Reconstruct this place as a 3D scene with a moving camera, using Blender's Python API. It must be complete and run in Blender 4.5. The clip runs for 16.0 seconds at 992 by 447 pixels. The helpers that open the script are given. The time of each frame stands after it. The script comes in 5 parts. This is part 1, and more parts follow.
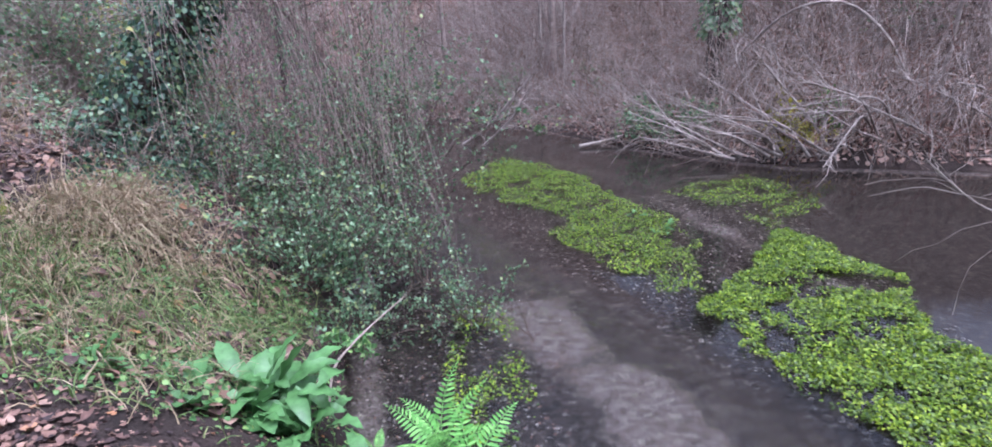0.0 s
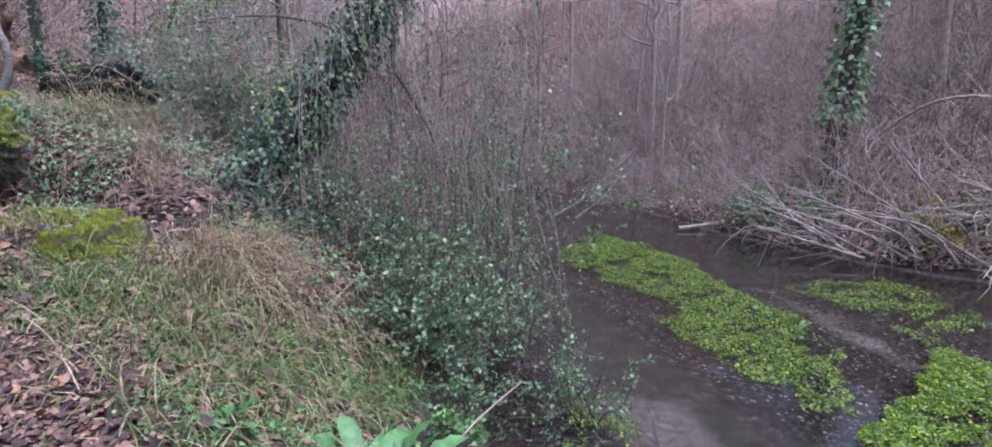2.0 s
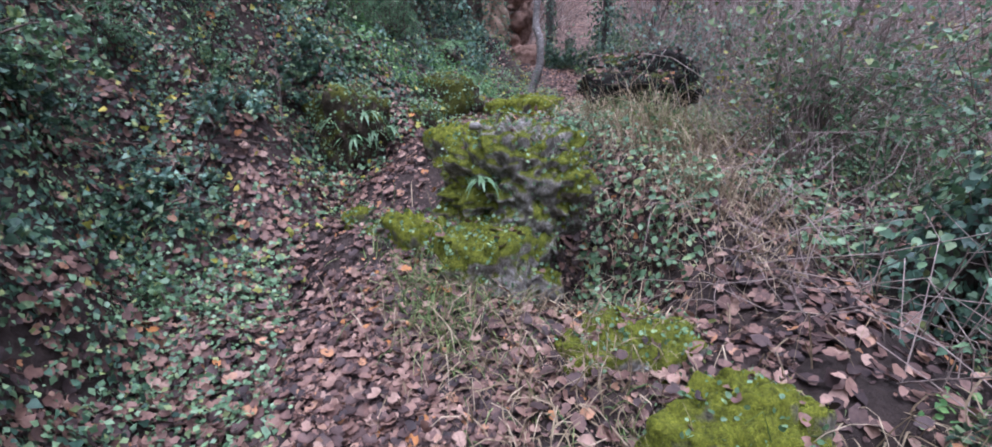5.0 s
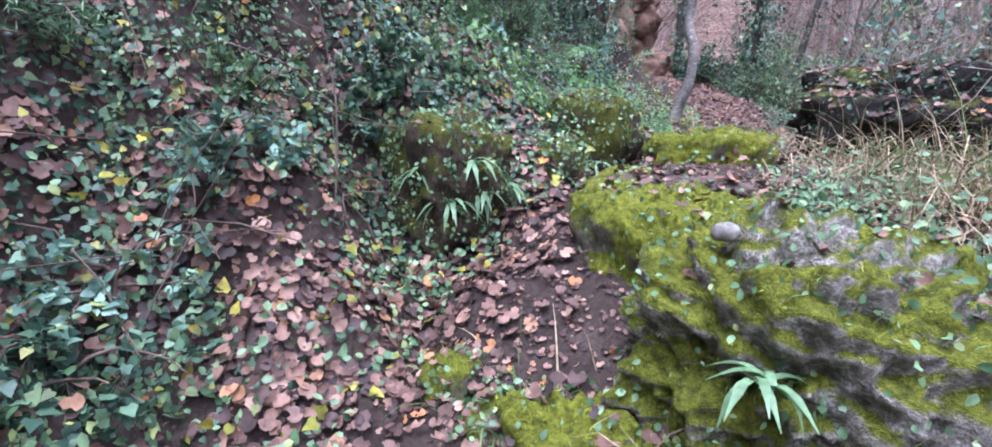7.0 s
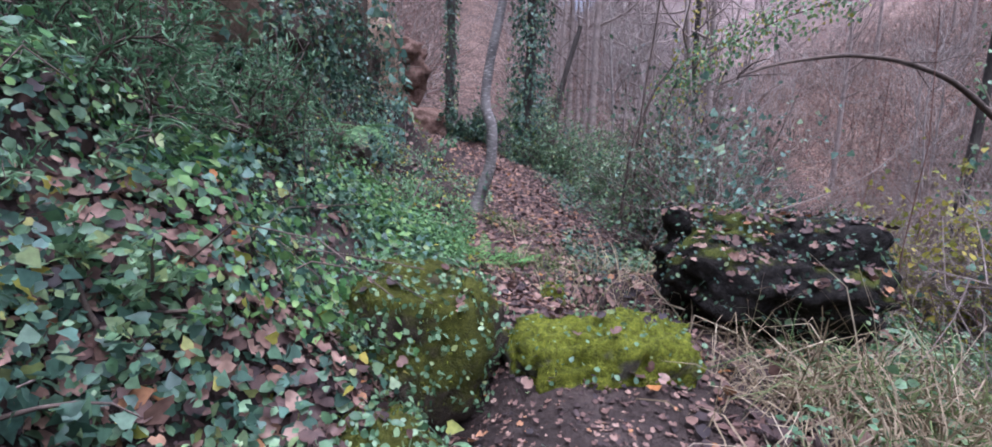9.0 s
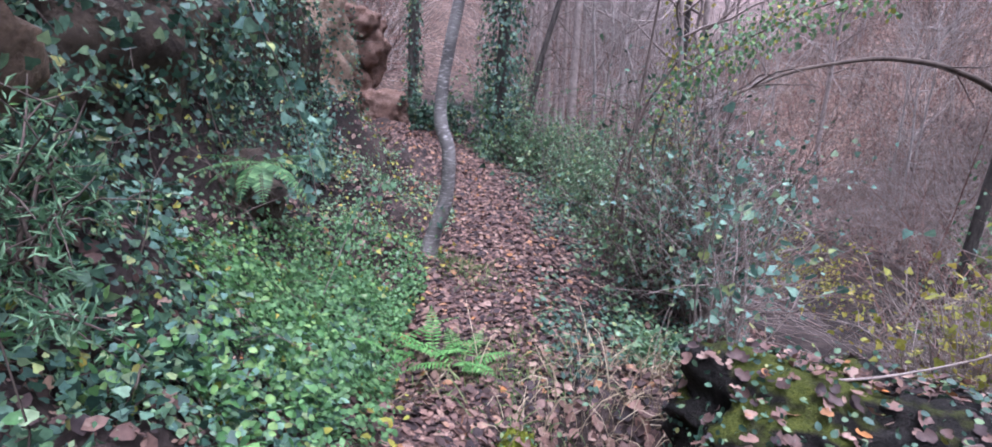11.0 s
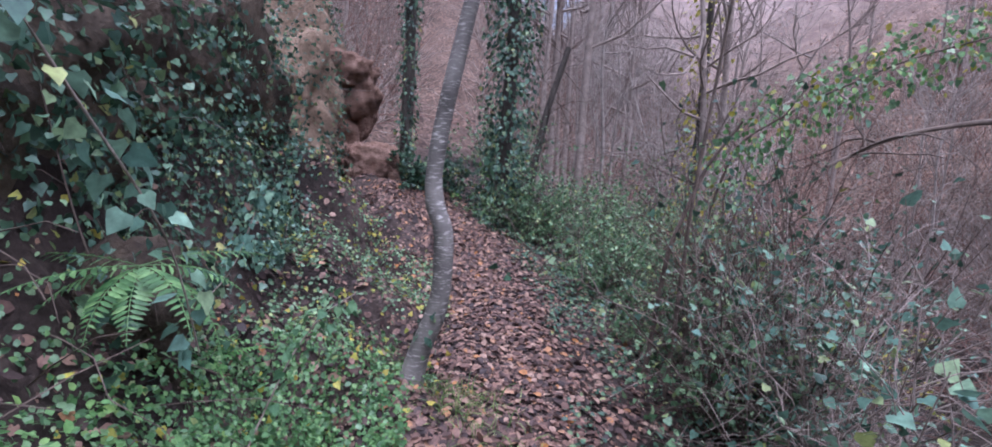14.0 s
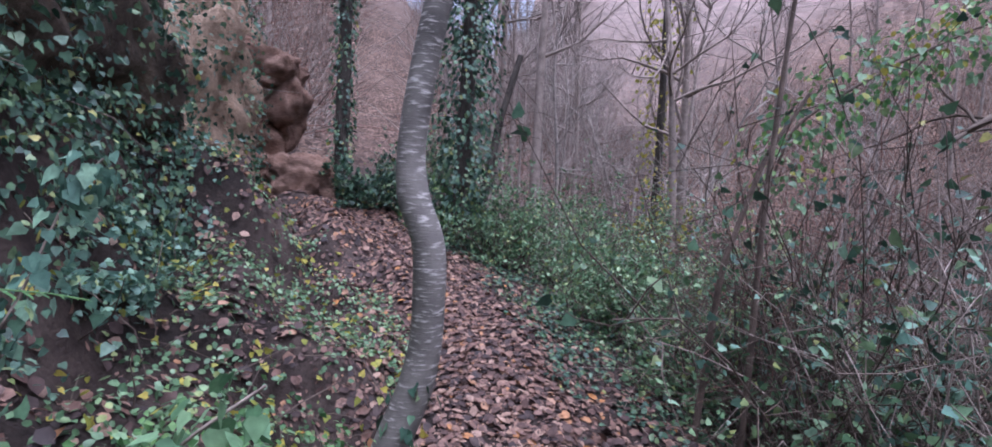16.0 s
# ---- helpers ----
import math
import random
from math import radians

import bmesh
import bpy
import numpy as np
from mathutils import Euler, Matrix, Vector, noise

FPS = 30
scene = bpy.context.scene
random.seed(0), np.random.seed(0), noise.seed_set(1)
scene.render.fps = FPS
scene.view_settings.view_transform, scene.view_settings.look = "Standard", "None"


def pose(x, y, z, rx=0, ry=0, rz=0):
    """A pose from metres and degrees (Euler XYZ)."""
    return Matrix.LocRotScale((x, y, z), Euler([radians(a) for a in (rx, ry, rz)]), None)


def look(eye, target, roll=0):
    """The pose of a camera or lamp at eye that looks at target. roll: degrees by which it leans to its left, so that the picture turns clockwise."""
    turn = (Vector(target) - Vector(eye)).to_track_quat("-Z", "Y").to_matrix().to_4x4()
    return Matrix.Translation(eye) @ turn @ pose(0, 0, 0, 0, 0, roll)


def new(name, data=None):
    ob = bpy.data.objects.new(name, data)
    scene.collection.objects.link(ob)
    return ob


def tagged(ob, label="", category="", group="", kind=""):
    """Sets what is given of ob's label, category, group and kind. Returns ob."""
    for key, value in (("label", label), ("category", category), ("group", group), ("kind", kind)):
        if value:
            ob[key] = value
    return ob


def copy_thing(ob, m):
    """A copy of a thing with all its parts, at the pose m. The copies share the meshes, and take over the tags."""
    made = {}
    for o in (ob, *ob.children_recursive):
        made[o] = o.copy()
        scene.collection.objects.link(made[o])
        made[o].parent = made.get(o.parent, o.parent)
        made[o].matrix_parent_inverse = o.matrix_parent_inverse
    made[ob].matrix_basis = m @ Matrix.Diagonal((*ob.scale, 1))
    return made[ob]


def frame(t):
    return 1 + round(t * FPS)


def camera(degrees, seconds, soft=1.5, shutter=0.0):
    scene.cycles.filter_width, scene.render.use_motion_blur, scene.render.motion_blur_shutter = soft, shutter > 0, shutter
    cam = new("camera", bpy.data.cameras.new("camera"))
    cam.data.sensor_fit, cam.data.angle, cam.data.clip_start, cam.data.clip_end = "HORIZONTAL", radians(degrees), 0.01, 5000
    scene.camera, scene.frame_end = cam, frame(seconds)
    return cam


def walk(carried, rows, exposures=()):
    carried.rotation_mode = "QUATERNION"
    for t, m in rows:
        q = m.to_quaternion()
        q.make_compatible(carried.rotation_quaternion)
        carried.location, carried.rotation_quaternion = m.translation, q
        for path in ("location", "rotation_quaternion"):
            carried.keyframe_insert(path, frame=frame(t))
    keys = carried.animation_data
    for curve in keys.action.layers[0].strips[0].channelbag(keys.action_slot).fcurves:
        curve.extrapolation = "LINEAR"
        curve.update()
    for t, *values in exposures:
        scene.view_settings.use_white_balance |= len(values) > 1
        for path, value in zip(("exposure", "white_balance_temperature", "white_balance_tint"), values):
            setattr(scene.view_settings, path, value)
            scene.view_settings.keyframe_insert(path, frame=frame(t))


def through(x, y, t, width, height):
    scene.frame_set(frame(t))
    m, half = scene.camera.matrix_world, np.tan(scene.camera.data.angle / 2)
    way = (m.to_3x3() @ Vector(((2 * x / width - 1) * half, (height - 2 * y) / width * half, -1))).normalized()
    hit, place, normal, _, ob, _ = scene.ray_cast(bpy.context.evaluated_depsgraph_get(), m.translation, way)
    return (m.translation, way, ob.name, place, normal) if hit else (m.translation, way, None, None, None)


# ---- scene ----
cam = camera(88.0, 16.0, soft=1.7)
PATH = [
    (0, (0.768, 0.391, 2.458), (0.505, 2.272, 1.833), -4.1),
    (0.5, (0.794, 0.378, 2.471), (0.495, 2.271, 1.899), -4.8),
    (1, (0.745, 0.398, 2.466), (0.426, 2.297, 1.924), -3.4),
    (1.5, (0.527, 0.447, 2.496), (0.177, 2.362, 2.039), -1.9),
    (2, (0.222, 0.571, 2.514), (-0.31, 2.465, 2.15), -0.6),
    (2.5, (-0.107, 0.872, 2.504), (-0.72, 2.743, 2.153), -0.1),
    (3, (-0.575, 1.089, 2.519), (-1.217, 2.947, 2.154), 0.5),
    (3.5, (-1.052, 1.267, 2.602), (-1.699, 3.105, 2.152), -0.1),
    (4, (-1.61, 1.569, 2.657), (-2.586, 3.265, 2.241), -0.8),
    (4.5, (-2.352, 1.817, 2.79), (-3.757, 3.18, 2.378), -1.7),
    (4.7, (-2.635, 1.895, 2.862), (-4.194, 3.074, 2.444), -2.1),
    (6.8, (-4.744, 2.461, 3.128), (-6.596, 3.047, 2.649), -0.7),
    (7, (-4.92, 2.497, 3.153), (-6.757, 3.172, 2.741), 0.1),
    (7.5, (-5.407, 2.569, 3.41), (-7.074, 3.627, 3.091), 1.3),
    (8, (-5.788, 2.75, 3.509), (-7.387, 3.93, 3.282), 1.6),
    (8.5, (-6.31, 2.92, 3.641), (-7.819, 4.217, 3.442), 1.1),
    (8.7, (-6.441, 2.992, 3.725), (-7.853, 4.388, 3.481), 0.6),
    (10.8, (-7.324, 4.097, 4.441), (-8.591, 5.582, 4.003), 1.9),
    (11, (-7.39, 4.192, 4.464), (-8.659, 5.673, 4.024), 2.1),
    (11.5, (-7.532, 4.526, 4.499), (-9.013, 5.854, 4.298), 3.5),
    (12, (-7.846, 4.837, 4.521), (-9.233, 6.264, 4.318), 2.3),
    (12.5, (-8.086, 5.043, 4.576), (-9.377, 6.557, 4.382), -0.5),
    (13, (-8.23, 5.14, 4.61), (-9.527, 6.649, 4.407), 0.6),
    (13.5, (-8.299, 5.071, 4.613), (-9.598, 6.576, 4.395), 2.4),
    (14, (-8.433, 5.178, 4.584), (-9.712, 6.695, 4.334), 3.2),
    (14.5, (-8.615, 5.322, 4.481), (-9.834, 6.88, 4.187), 3.9),
    (15, (-8.922, 5.398, 4.32), (-10.073, 7.003, 4.005), 3.4),
    (15.5, (-9.205, 5.693, 4.25), (-10.326, 7.326, 3.978), 0.2),
    (16, (-9.544, 5.973, 4.309), (-10.628, 7.65, 4.182), 2.6),
]
walk(cam, [(t, look(eye, target, roll)) for t, eye, target, roll in PATH],
     exposures=tuple((t, e, 5150, 24) for t, e in ((0, 1.55), (1.0, 1.42), (2.5, 1.25), (4.5, 1.05), (6.8, 1.85), (7.3, 1.65), (8.0, 1.2), (8.5, 1.15), (11, 1.45), (12.0, 1.12), (14, 1.1), (15, 1.14), (16, 1.03))))

# ---- world and light: overcast late afternoon in a wooded valley ----
world = bpy.data.worlds.new("sky")
scene.world = world
world.use_nodes = True
wn = world.node_tree
sky = wn.nodes.new("ShaderNodeTexSky")
sky.sky_type = 'NISHITA'
sky.sun_disc = False
sky.sun_elevation = radians(74)
sky.sun_rotation = radians(100)
sky.air_density, sky.dust_density, sky.ozone_density = 0.7, 7.0, 0.6
cloud = wn.nodes.new("ShaderNodeHueSaturation")  # cloud cover greys the sky
cloud.inputs["Saturation"].default_value = 0.4
wn.links.new(sky.outputs[0], cloud.inputs["Color"])
wn.links.new(cloud.outputs[0], wn.nodes["Background"].inputs[0])
wn.nodes["Background"].inputs[1].default_value = 0.15
sun_data = bpy.data.lights.new("sun", 'SUN')
sun_data.energy, sun_data.angle, sun_data.color = 0.75, radians(45), (1.0, 0.97, 0.95)
sun = new("sun", sun_data)
sun.matrix_world = look((0, 0, 60), (-13, 20, 0))

rng = np.random.default_rng(7)


# ---- materials ----
def nodes(name, rough=0.7, spec=0.3):
    m = bpy.data.materials.new(name)
    m.use_nodes = True
    b = m.node_tree.nodes["Principled BSDF"]
    b.inputs["Roughness"].default_value = rough
    b.inputs["Specular IOR Level"].default_value = spec
    return m, m.node_tree, b


def ramp(nt, stops):
    r = nt.nodes.new("ShaderNodeValToRGB")
    e = r.color_ramp.elements
    while len(e) < len(stops):
        e.new(0.5)
    for k, (p, c) in enumerate(stops):
        e[k].position, e[k].color = p, (*c, 1)
    return r


def noise_node(nt, scale, detail=4.0, rough=0.6, stretch=None):
    tc = nt.nodes.new("ShaderNodeTexCoord")
    n = nt.nodes.new("ShaderNodeTexNoise")
    n.inputs["Scale"].default_value, n.inputs["Detail"].default_value = scale, detail
    n.inputs["Roughness"].default_value = rough
    if stretch:
        mp = nt.nodes.new("ShaderNodeMapping")
        mp.inputs["Scale"].default_value = stretch
        nt.links.new(tc.outputs["Object"], mp.inputs[0])
        nt.links.new(mp.outputs[0], n.inputs["Vector"])
    else:
        nt.links.new(tc.outputs["Object"], n.inputs["Vector"])
    return n


def mix(nt, fac, a, b, mode='MIX'):
    m = nt.nodes.new("ShaderNodeMix")
    m.data_type, m.blend_type = 'RGBA', mode
    for sock, v in ((m.inputs[0], fac), (m.inputs[6], a), (m.inputs[7], b)):
        if isinstance(v, (int, float)):
            sock.default_value = v
        elif isinstance(v, tuple):
            sock.default_value = (*v, 1)
        else:
            nt.links.new(v, sock)
    return m.outputs[2]


def bump(nt, bsdf, height, strength=0.4, dist=0.02):
    b = nt.nodes.new("ShaderNodeBump")
    b.inputs["Strength"].default_value, b.inputs["Distance"].default_value = strength, dist
    nt.links.new(height, b.inputs["Height"])
    nt.links.new(b.outputs[0], bsdf.inputs["Normal"])


def leaf_material(name, stops, rough=0.5, spec=0.35, through=0.25, vein=30):
    """Leaves that differ one from another, a little light passing through them."""
    m, nt, b = nodes(name, rough, spec)
    g = nt.nodes.new("ShaderNodeNewGeometry")
    r = ramp(nt, stops)
    nt.links.new(g.outputs["Random Per Island"], r.inputs[0])
    n = noise_node(nt, vein, 3)
    v = ramp(nt, [(0.3, (0.62, 0.62, 0.62)), (0.7, (1.25, 1.25, 1.25))])
    nt.links.new(n.outputs[0], v.inputs[0])
    c = mix(nt, 1.0, r.outputs[0], v.outputs[0], 'MULTIPLY')
    nt.links.new(c, b.inputs["Base Color"])
    bump(nt, b, n.outputs[0], 0.3, 0.004)
    t = nt.nodes.new("ShaderNodeBsdfTranslucent")
    nt.links.new(c, t.inputs[0])
    ms = nt.nodes.new("ShaderNodeMixShader")
    ms.inputs[0].default_value = through
    out = nt.nodes["Material Output"]
    nt.links.new(b.outputs[0], ms.inputs[1])
    nt.links.new(t.outputs[0], ms.inputs[2])
    nt.links.new(ms.outputs[0], out.inputs[0])
    return m


def surface(name, stops, scale, fine, rough=0.85, spec=0.2, strength=0.6, dist=0.02, stretch=None):
    m, nt, b = nodes(name, rough, spec)
    n1, n2 = noise_node(nt, scale, 5, 0.6, stretch), noise_node(nt, fine, 6, 0.7, stretch)
    r = ramp(nt, stops)
    nt.links.new(n1.outputs[0], r.inputs[0])
    v = ramp(nt, [(0.25, (0.5, 0.5, 0.5)), (0.75, (1.35, 1.35, 1.35))])
    nt.links.new(n2.outputs[0], v.inputs[0])
    nt.links.new(mix(nt, 1.0, r.outputs[0], v.outputs[0], 'MULTIPLY'), b.inputs["Base Color"])
    bump(nt, b, n2.outputs[0], strength, dist)
    return m


def mossy(name, stone, moss, cover, scale=2.2):
    """Stone whose upper faces carry uneven moss."""
    m, nt, b = nodes(name, 0.92, 0.15)
    n1, n2, n3 = noise_node(nt, scale, 5, 0.65), noise_node(nt, 28, 6, 0.75), noise_node(nt, 120, 3, 0.7)
    rs = ramp(nt, stone)
    nt.links.new(n2.outputs[0], rs.inputs[0])
    rm = ramp(nt, moss)
    nt.links.new(n2.outputs[0], rm.inputs[0])
    g = nt.nodes.new("ShaderNodeNewGeometry")
    sep = nt.nodes.new("ShaderNodeSeparateXYZ")
    nt.links.new(g.outputs["Normal"], sep.inputs[0])
    a = nt.nodes.new("ShaderNodeMath")
    a.operation = 'MULTIPLY_ADD'
    nt.links.new(sep.outputs[2], a.inputs[0])
    a.inputs[1].default_value = 0.22
    nt.links.new(n1.outputs[0], a.inputs[2])
    edge = ramp(nt, [(cover, (0, 0, 0)), (cover + 0.09, (1, 1, 1))])
    nt.links.new(a.outputs[0], edge.inputs[0])
    base = mix(nt, edge.outputs[0], rs.outputs[0], rm.outputs[0])
    v = ramp(nt, [(0.3, (0.6, 0.6, 0.6)), (0.7, (1.25, 1.25, 1.25))])
    nt.links.new(n3.outputs[0], v.inputs[0])
    nt.links.new(mix(nt, 1.0, base, v.outputs[0], 'MULTIPLY'), b.inputs["Base Color"])
    add = nt.nodes.new("ShaderNodeMath")
    add.operation = 'ADD'
    nt.links.new(n2.outputs[0], add.inputs[0])
    nt.links.new(n3.outputs[0], add.inputs[1])
    bump(nt, b, add.outputs[0], 0.8, 0.025)
    return m


def stream_ground(m):
    """Silt and sand where the ground lies under water."""
    nt = m.node_tree
    b = nt.nodes["Principled BSDF"]
    dry = b.inputs["Base Color"].links[0].from_socket
    g = nt.nodes.new("ShaderNodeNewGeometry")
    sep = nt.nodes.new("ShaderNodeSeparateXYZ")
    nt.links.new(g.outputs["Position"], sep.inputs[0])
    n = noise_node(nt, 16, 5, 0.7)
    silt = ramp(nt, [(0.35, (0.014, 0.011, 0.009)), (0.55, (0.045, 0.036, 0.029)), (0.7, (0.15, 0.125, 0.105))])
    sand = ramp(nt, [(0.35, (0.08, 0.068, 0.06)), (0.55, (0.22, 0.19, 0.17)), (0.7, (0.42, 0.38, 0.35))])
    nt.links.new(n.outputs[0], silt.inputs[0])
    nt.links.new(n.outputs[0], sand.inputs[0])

    def above(lo, hi):
        r = nt.nodes.new("ShaderNodeMapRange")
        r.inputs[1].default_value, r.inputs[2].default_value = lo, hi
        nt.links.new(sep.outputs[2], r.inputs[0])
        return r.outputs[0]
    wet = mix(nt, above(-0.19, -0.13), silt.outputs[0], sand.outputs[0])
    nt.links.new(mix(nt, above(-0.09, -0.02), wet, dry), b.inputs["Base Color"])
    return m


def leafy_slope(m):
    """A worn cover of dry fallen leaves, and far off a painted haze, where the ground's own attributes say so."""
    nt = m.node_tree
    b = nt.nodes["Principled BSDF"]
    bare = b.inputs["Base Color"].links[0].from_socket
    cell = nt.nodes.new("ShaderNodeTexVoronoi")
    cell.inputs["Scale"].default_value = 13.0
    tc = nt.nodes.new("ShaderNodeTexCoord")
    nt.links.new(tc.outputs["Object"], cell.inputs["Vector"])
    pick = nt.nodes.new("ShaderNodeSeparateColor")
    nt.links.new(cell.outputs["Color"], pick.inputs[0])
    tone = ramp(nt, [(0.0, (0.04, 0.028, 0.022)), (0.4, (0.13, 0.084, 0.063)), (0.8, (0.25, 0.17, 0.13)), (1.0, (0.38, 0.27, 0.215))])
    nt.links.new(pick.outputs[0], tone.inputs[0])
    patch = noise_node(nt, 0.6, 5, 0.7)
    shade = ramp(nt, [(0.3, (0.45, 0.42, 0.4)), (0.7, (1.2, 1.15, 1.1))])
    nt.links.new(patch.outputs[0], shade.inputs[0])
    at = nt.nodes.new("ShaderNodeAttribute")
    at.attribute_name = "leaf_cover"
    cover = mix(nt, 1.0, tone.outputs[0], shade.outputs[0], 'MULTIPLY')
    # distance haze put into the ground colour: a paler tone far off
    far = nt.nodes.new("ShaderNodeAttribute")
    far.attribute_name = "far_haze"
    haze = ramp(nt, [(0.3, (0.13, 0.094, 0.078)), (0.7, (0.31, 0.24, 0.21))])
    nt.links.new(patch.outputs[0], haze.inputs[0])
    cover = mix(nt, far.outputs["Fac"], cover, haze.outputs[0])
    nt.links.new(mix(nt, at.outputs["Fac"], bare, cover), b.inputs["Base Color"])
    return m


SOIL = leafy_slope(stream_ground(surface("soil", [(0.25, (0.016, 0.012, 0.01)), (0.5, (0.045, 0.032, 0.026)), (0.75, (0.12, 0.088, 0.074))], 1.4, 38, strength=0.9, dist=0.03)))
PATH_SOIL = surface("worn_path_soil", [(0.3, (0.05, 0.036, 0.03)), (0.55, (0.11, 0.08, 0.066)), (0.75, (0.2, 0.15, 0.125))], 5, 45, strength=0.9, dist=0.02)
EARTH = surface("earth_cliff", [(0.3, (0.15, 0.1, 0.065)), (0.55, (0.27, 0.19, 0.13)), (0.75, (0.36, 0.26, 0.18))], 2.0, 22, strength=1.0, dist=0.05)
# darker copy of EARTH, used on four of the overhanging banks
EARTH_DARK = surface("dark_earth_bank", [(0.3, (0.03, 0.022, 0.016)), (0.55, (0.1, 0.074, 0.052)), (0.75, (0.2, 0.15, 0.105))], 2.4, 22, strength=1.0, dist=0.05)
SANDSTONE = surface("pink_sandstone", [(0.3, (0.1, 0.056, 0.04)), (0.5, (0.22, 0.13, 0.092)), (0.75, (0.35, 0.23, 0.175))], 1.6, 16, strength=1.0, dist=0.07, stretch=(1, 1, 3.2))
ROCK = mossy("mossy_tufa", [(0.3, (0.08, 0.075, 0.06)), (0.5, (0.22, 0.2, 0.165)), (0.65, (0.5, 0.48, 0.44))],
             [(0.32, (0.03, 0.04, 0.008)), (0.52, (0.13, 0.145, 0.016)), (0.75, (0.27, 0.28, 0.035))], 0.5)
ROCK_MOSSY = mossy("thick_moss", [(0.3, (0.06, 0.055, 0.04)), (0.6, (0.18, 0.165, 0.12))],
                   [(0.32, (0.035, 0.045, 0.008)), (0.52, (0.15, 0.165, 0.016)), (0.75, (0.29, 0.31, 0.035))], 0.465)
# stone near black: the dark hollow's shade is put into its colour
ROCK_DARK = mossy("shade_dark_rock", [(0.3, (0.008, 0.007, 0.006)), (0.6, (0.035, 0.03, 0.026)), (0.8, (0.09, 0.08, 0.068))],
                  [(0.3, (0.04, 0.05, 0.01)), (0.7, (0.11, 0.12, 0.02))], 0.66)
ROCK_BROWN = mossy("brown_mossy_rock", [(0.3, (0.02, 0.016, 0.011)), (0.55, (0.075, 0.058, 0.04)), (0.75, (0.16, 0.13, 0.1))],
                   [(0.3, (0.035, 0.038, 0.008)), (0.7, (0.12, 0.125, 0.02))], 0.53)
PEBBLE = surface("grey_stone", [(0.3, (0.09, 0.085, 0.075)), (0.7, (0.24, 0.225, 0.2))], 9, 60, strength=0.4)
BARK = surface("dark_bark", [(0.3, (0.03, 0.025, 0.02)), (0.7, (0.1, 0.085, 0.07))], 9, 60, strength=0.8, stretch=(1, 1, 0.25))
TWIG = surface("dry_twig", [(0.3, (0.18, 0.14, 0.115)), (0.7, (0.38, 0.31, 0.265))], 7, 90, strength=0.3, dist=0.004)
TWIG_DARK = surface("brown_twig", [(0.3, (0.05, 0.038, 0.03)), (0.7, (0.16, 0.12, 0.095))], 7, 90, strength=0.3, dist=0.004)
TWIG_PALE = surface("pale_dead_wood", [(0.3, (0.2, 0.17, 0.145)), (0.7, (0.44, 0.38, 0.33))], 6, 70, strength=0.4, dist=0.005)
TWIG_RED = surface("reddish_twig", [(0.3, (0.12, 0.065, 0.05)), (0.7, (0.3, 0.17, 0.135))], 6, 70, strength=0.3, dist=0.004)
GREEN_STEM = surface("green_stem", [(0.3, (0.08, 0.1, 0.03)), (0.7, (0.16, 0.18, 0.06))], 9, 60, strength=0.2)
IVY = leaf_material("ivy_leaf", [(0.0, (0.022, 0.05, 0.033)), (0.45, (0.055, 0.11, 0.07)), (0.8, (0.1, 0.18, 0.1)), (0.97, (0.17, 0.23, 0.1)), (1.0, (0.33, 0.3, 0.07))], 0.48, 0.38, 0.15)
FEATHER = leaf_material("feathery_leaf", [(0.0, (0.07, 0.15, 0.07)), (0.5, (0.13, 0.24, 0.12)), (1.0, (0.23, 0.36, 0.19))], 0.55, 0.3, 0.25)
HERB = leaf_material("green_herb_leaf", [(0.0, (0.05, 0.12, 0.04)), (0.5, (0.1, 0.205, 0.07)), (1.0, (0.18, 0.31, 0.11))], 0.5, 0.35, 0.28)
IVY_PALE = leaf_material("bluish_ivy_leaf", [(0.0, (0.08, 0.16, 0.12)), (0.5, (0.15, 0.26, 0.19)), (0.85, (0.22, 0.35, 0.23)), (1.0, (0.34, 0.38, 0.12))], 0.48, 0.38, 0.25)
BUSH = leaf_material("shrub_leaf", [(0.0, (0.06, 0.125, 0.055)), (0.5, (0.14, 0.245, 0.12)), (0.85, (0.24, 0.37, 0.19)), (1.0, (0.29, 0.34, 0.11))], 0.42, 0.45, 0.3)
BUSH_FRESH = leaf_material("fresh_leaf", [(0.0, (0.07, 0.17, 0.05)), (0.5, (0.13, 0.27, 0.085)), (1.0, (0.24, 0.37, 0.11))], 0.5, 0.35, 0.3)
YELLOW = leaf_material("yellowed_leaf", [(0.0, (0.2, 0.22, 0.04)), (0.6, (0.38, 0.36, 0.06)), (1.0, (0.5, 0.4, 0.08))], 0.5, 0.3, 0.35)
CRESS = leaf_material("watercress_leaf", [(0.0, (0.018, 0.042, 0.004)), (0.4, (0.085, 0.155, 0.006)), (0.8, (0.17, 0.26, 0.009)), (1.0, (0.29, 0.38, 0.018))], 0.45, 0.4, 0.3, vein=8)
DOCK = leaf_material("broad_leaf", [(0.0, (0.06, 0.16, 0.045)), (1.0, (0.12, 0.26, 0.08))], 0.42, 0.4, 0.25, vein=14)
FERN = leaf_material("fern_frond", [(0.0, (0.08, 0.21, 0.05)), (1.0, (0.19, 0.37, 0.1))], 0.5, 0.3, 0.3)
FERN_BRIGHT = leaf_material("bright_fern_frond", [(0.0, (0.12, 0.33, 0.06)), (1.0, (0.24, 0.5, 0.12))], 0.5, 0.3, 0.35)
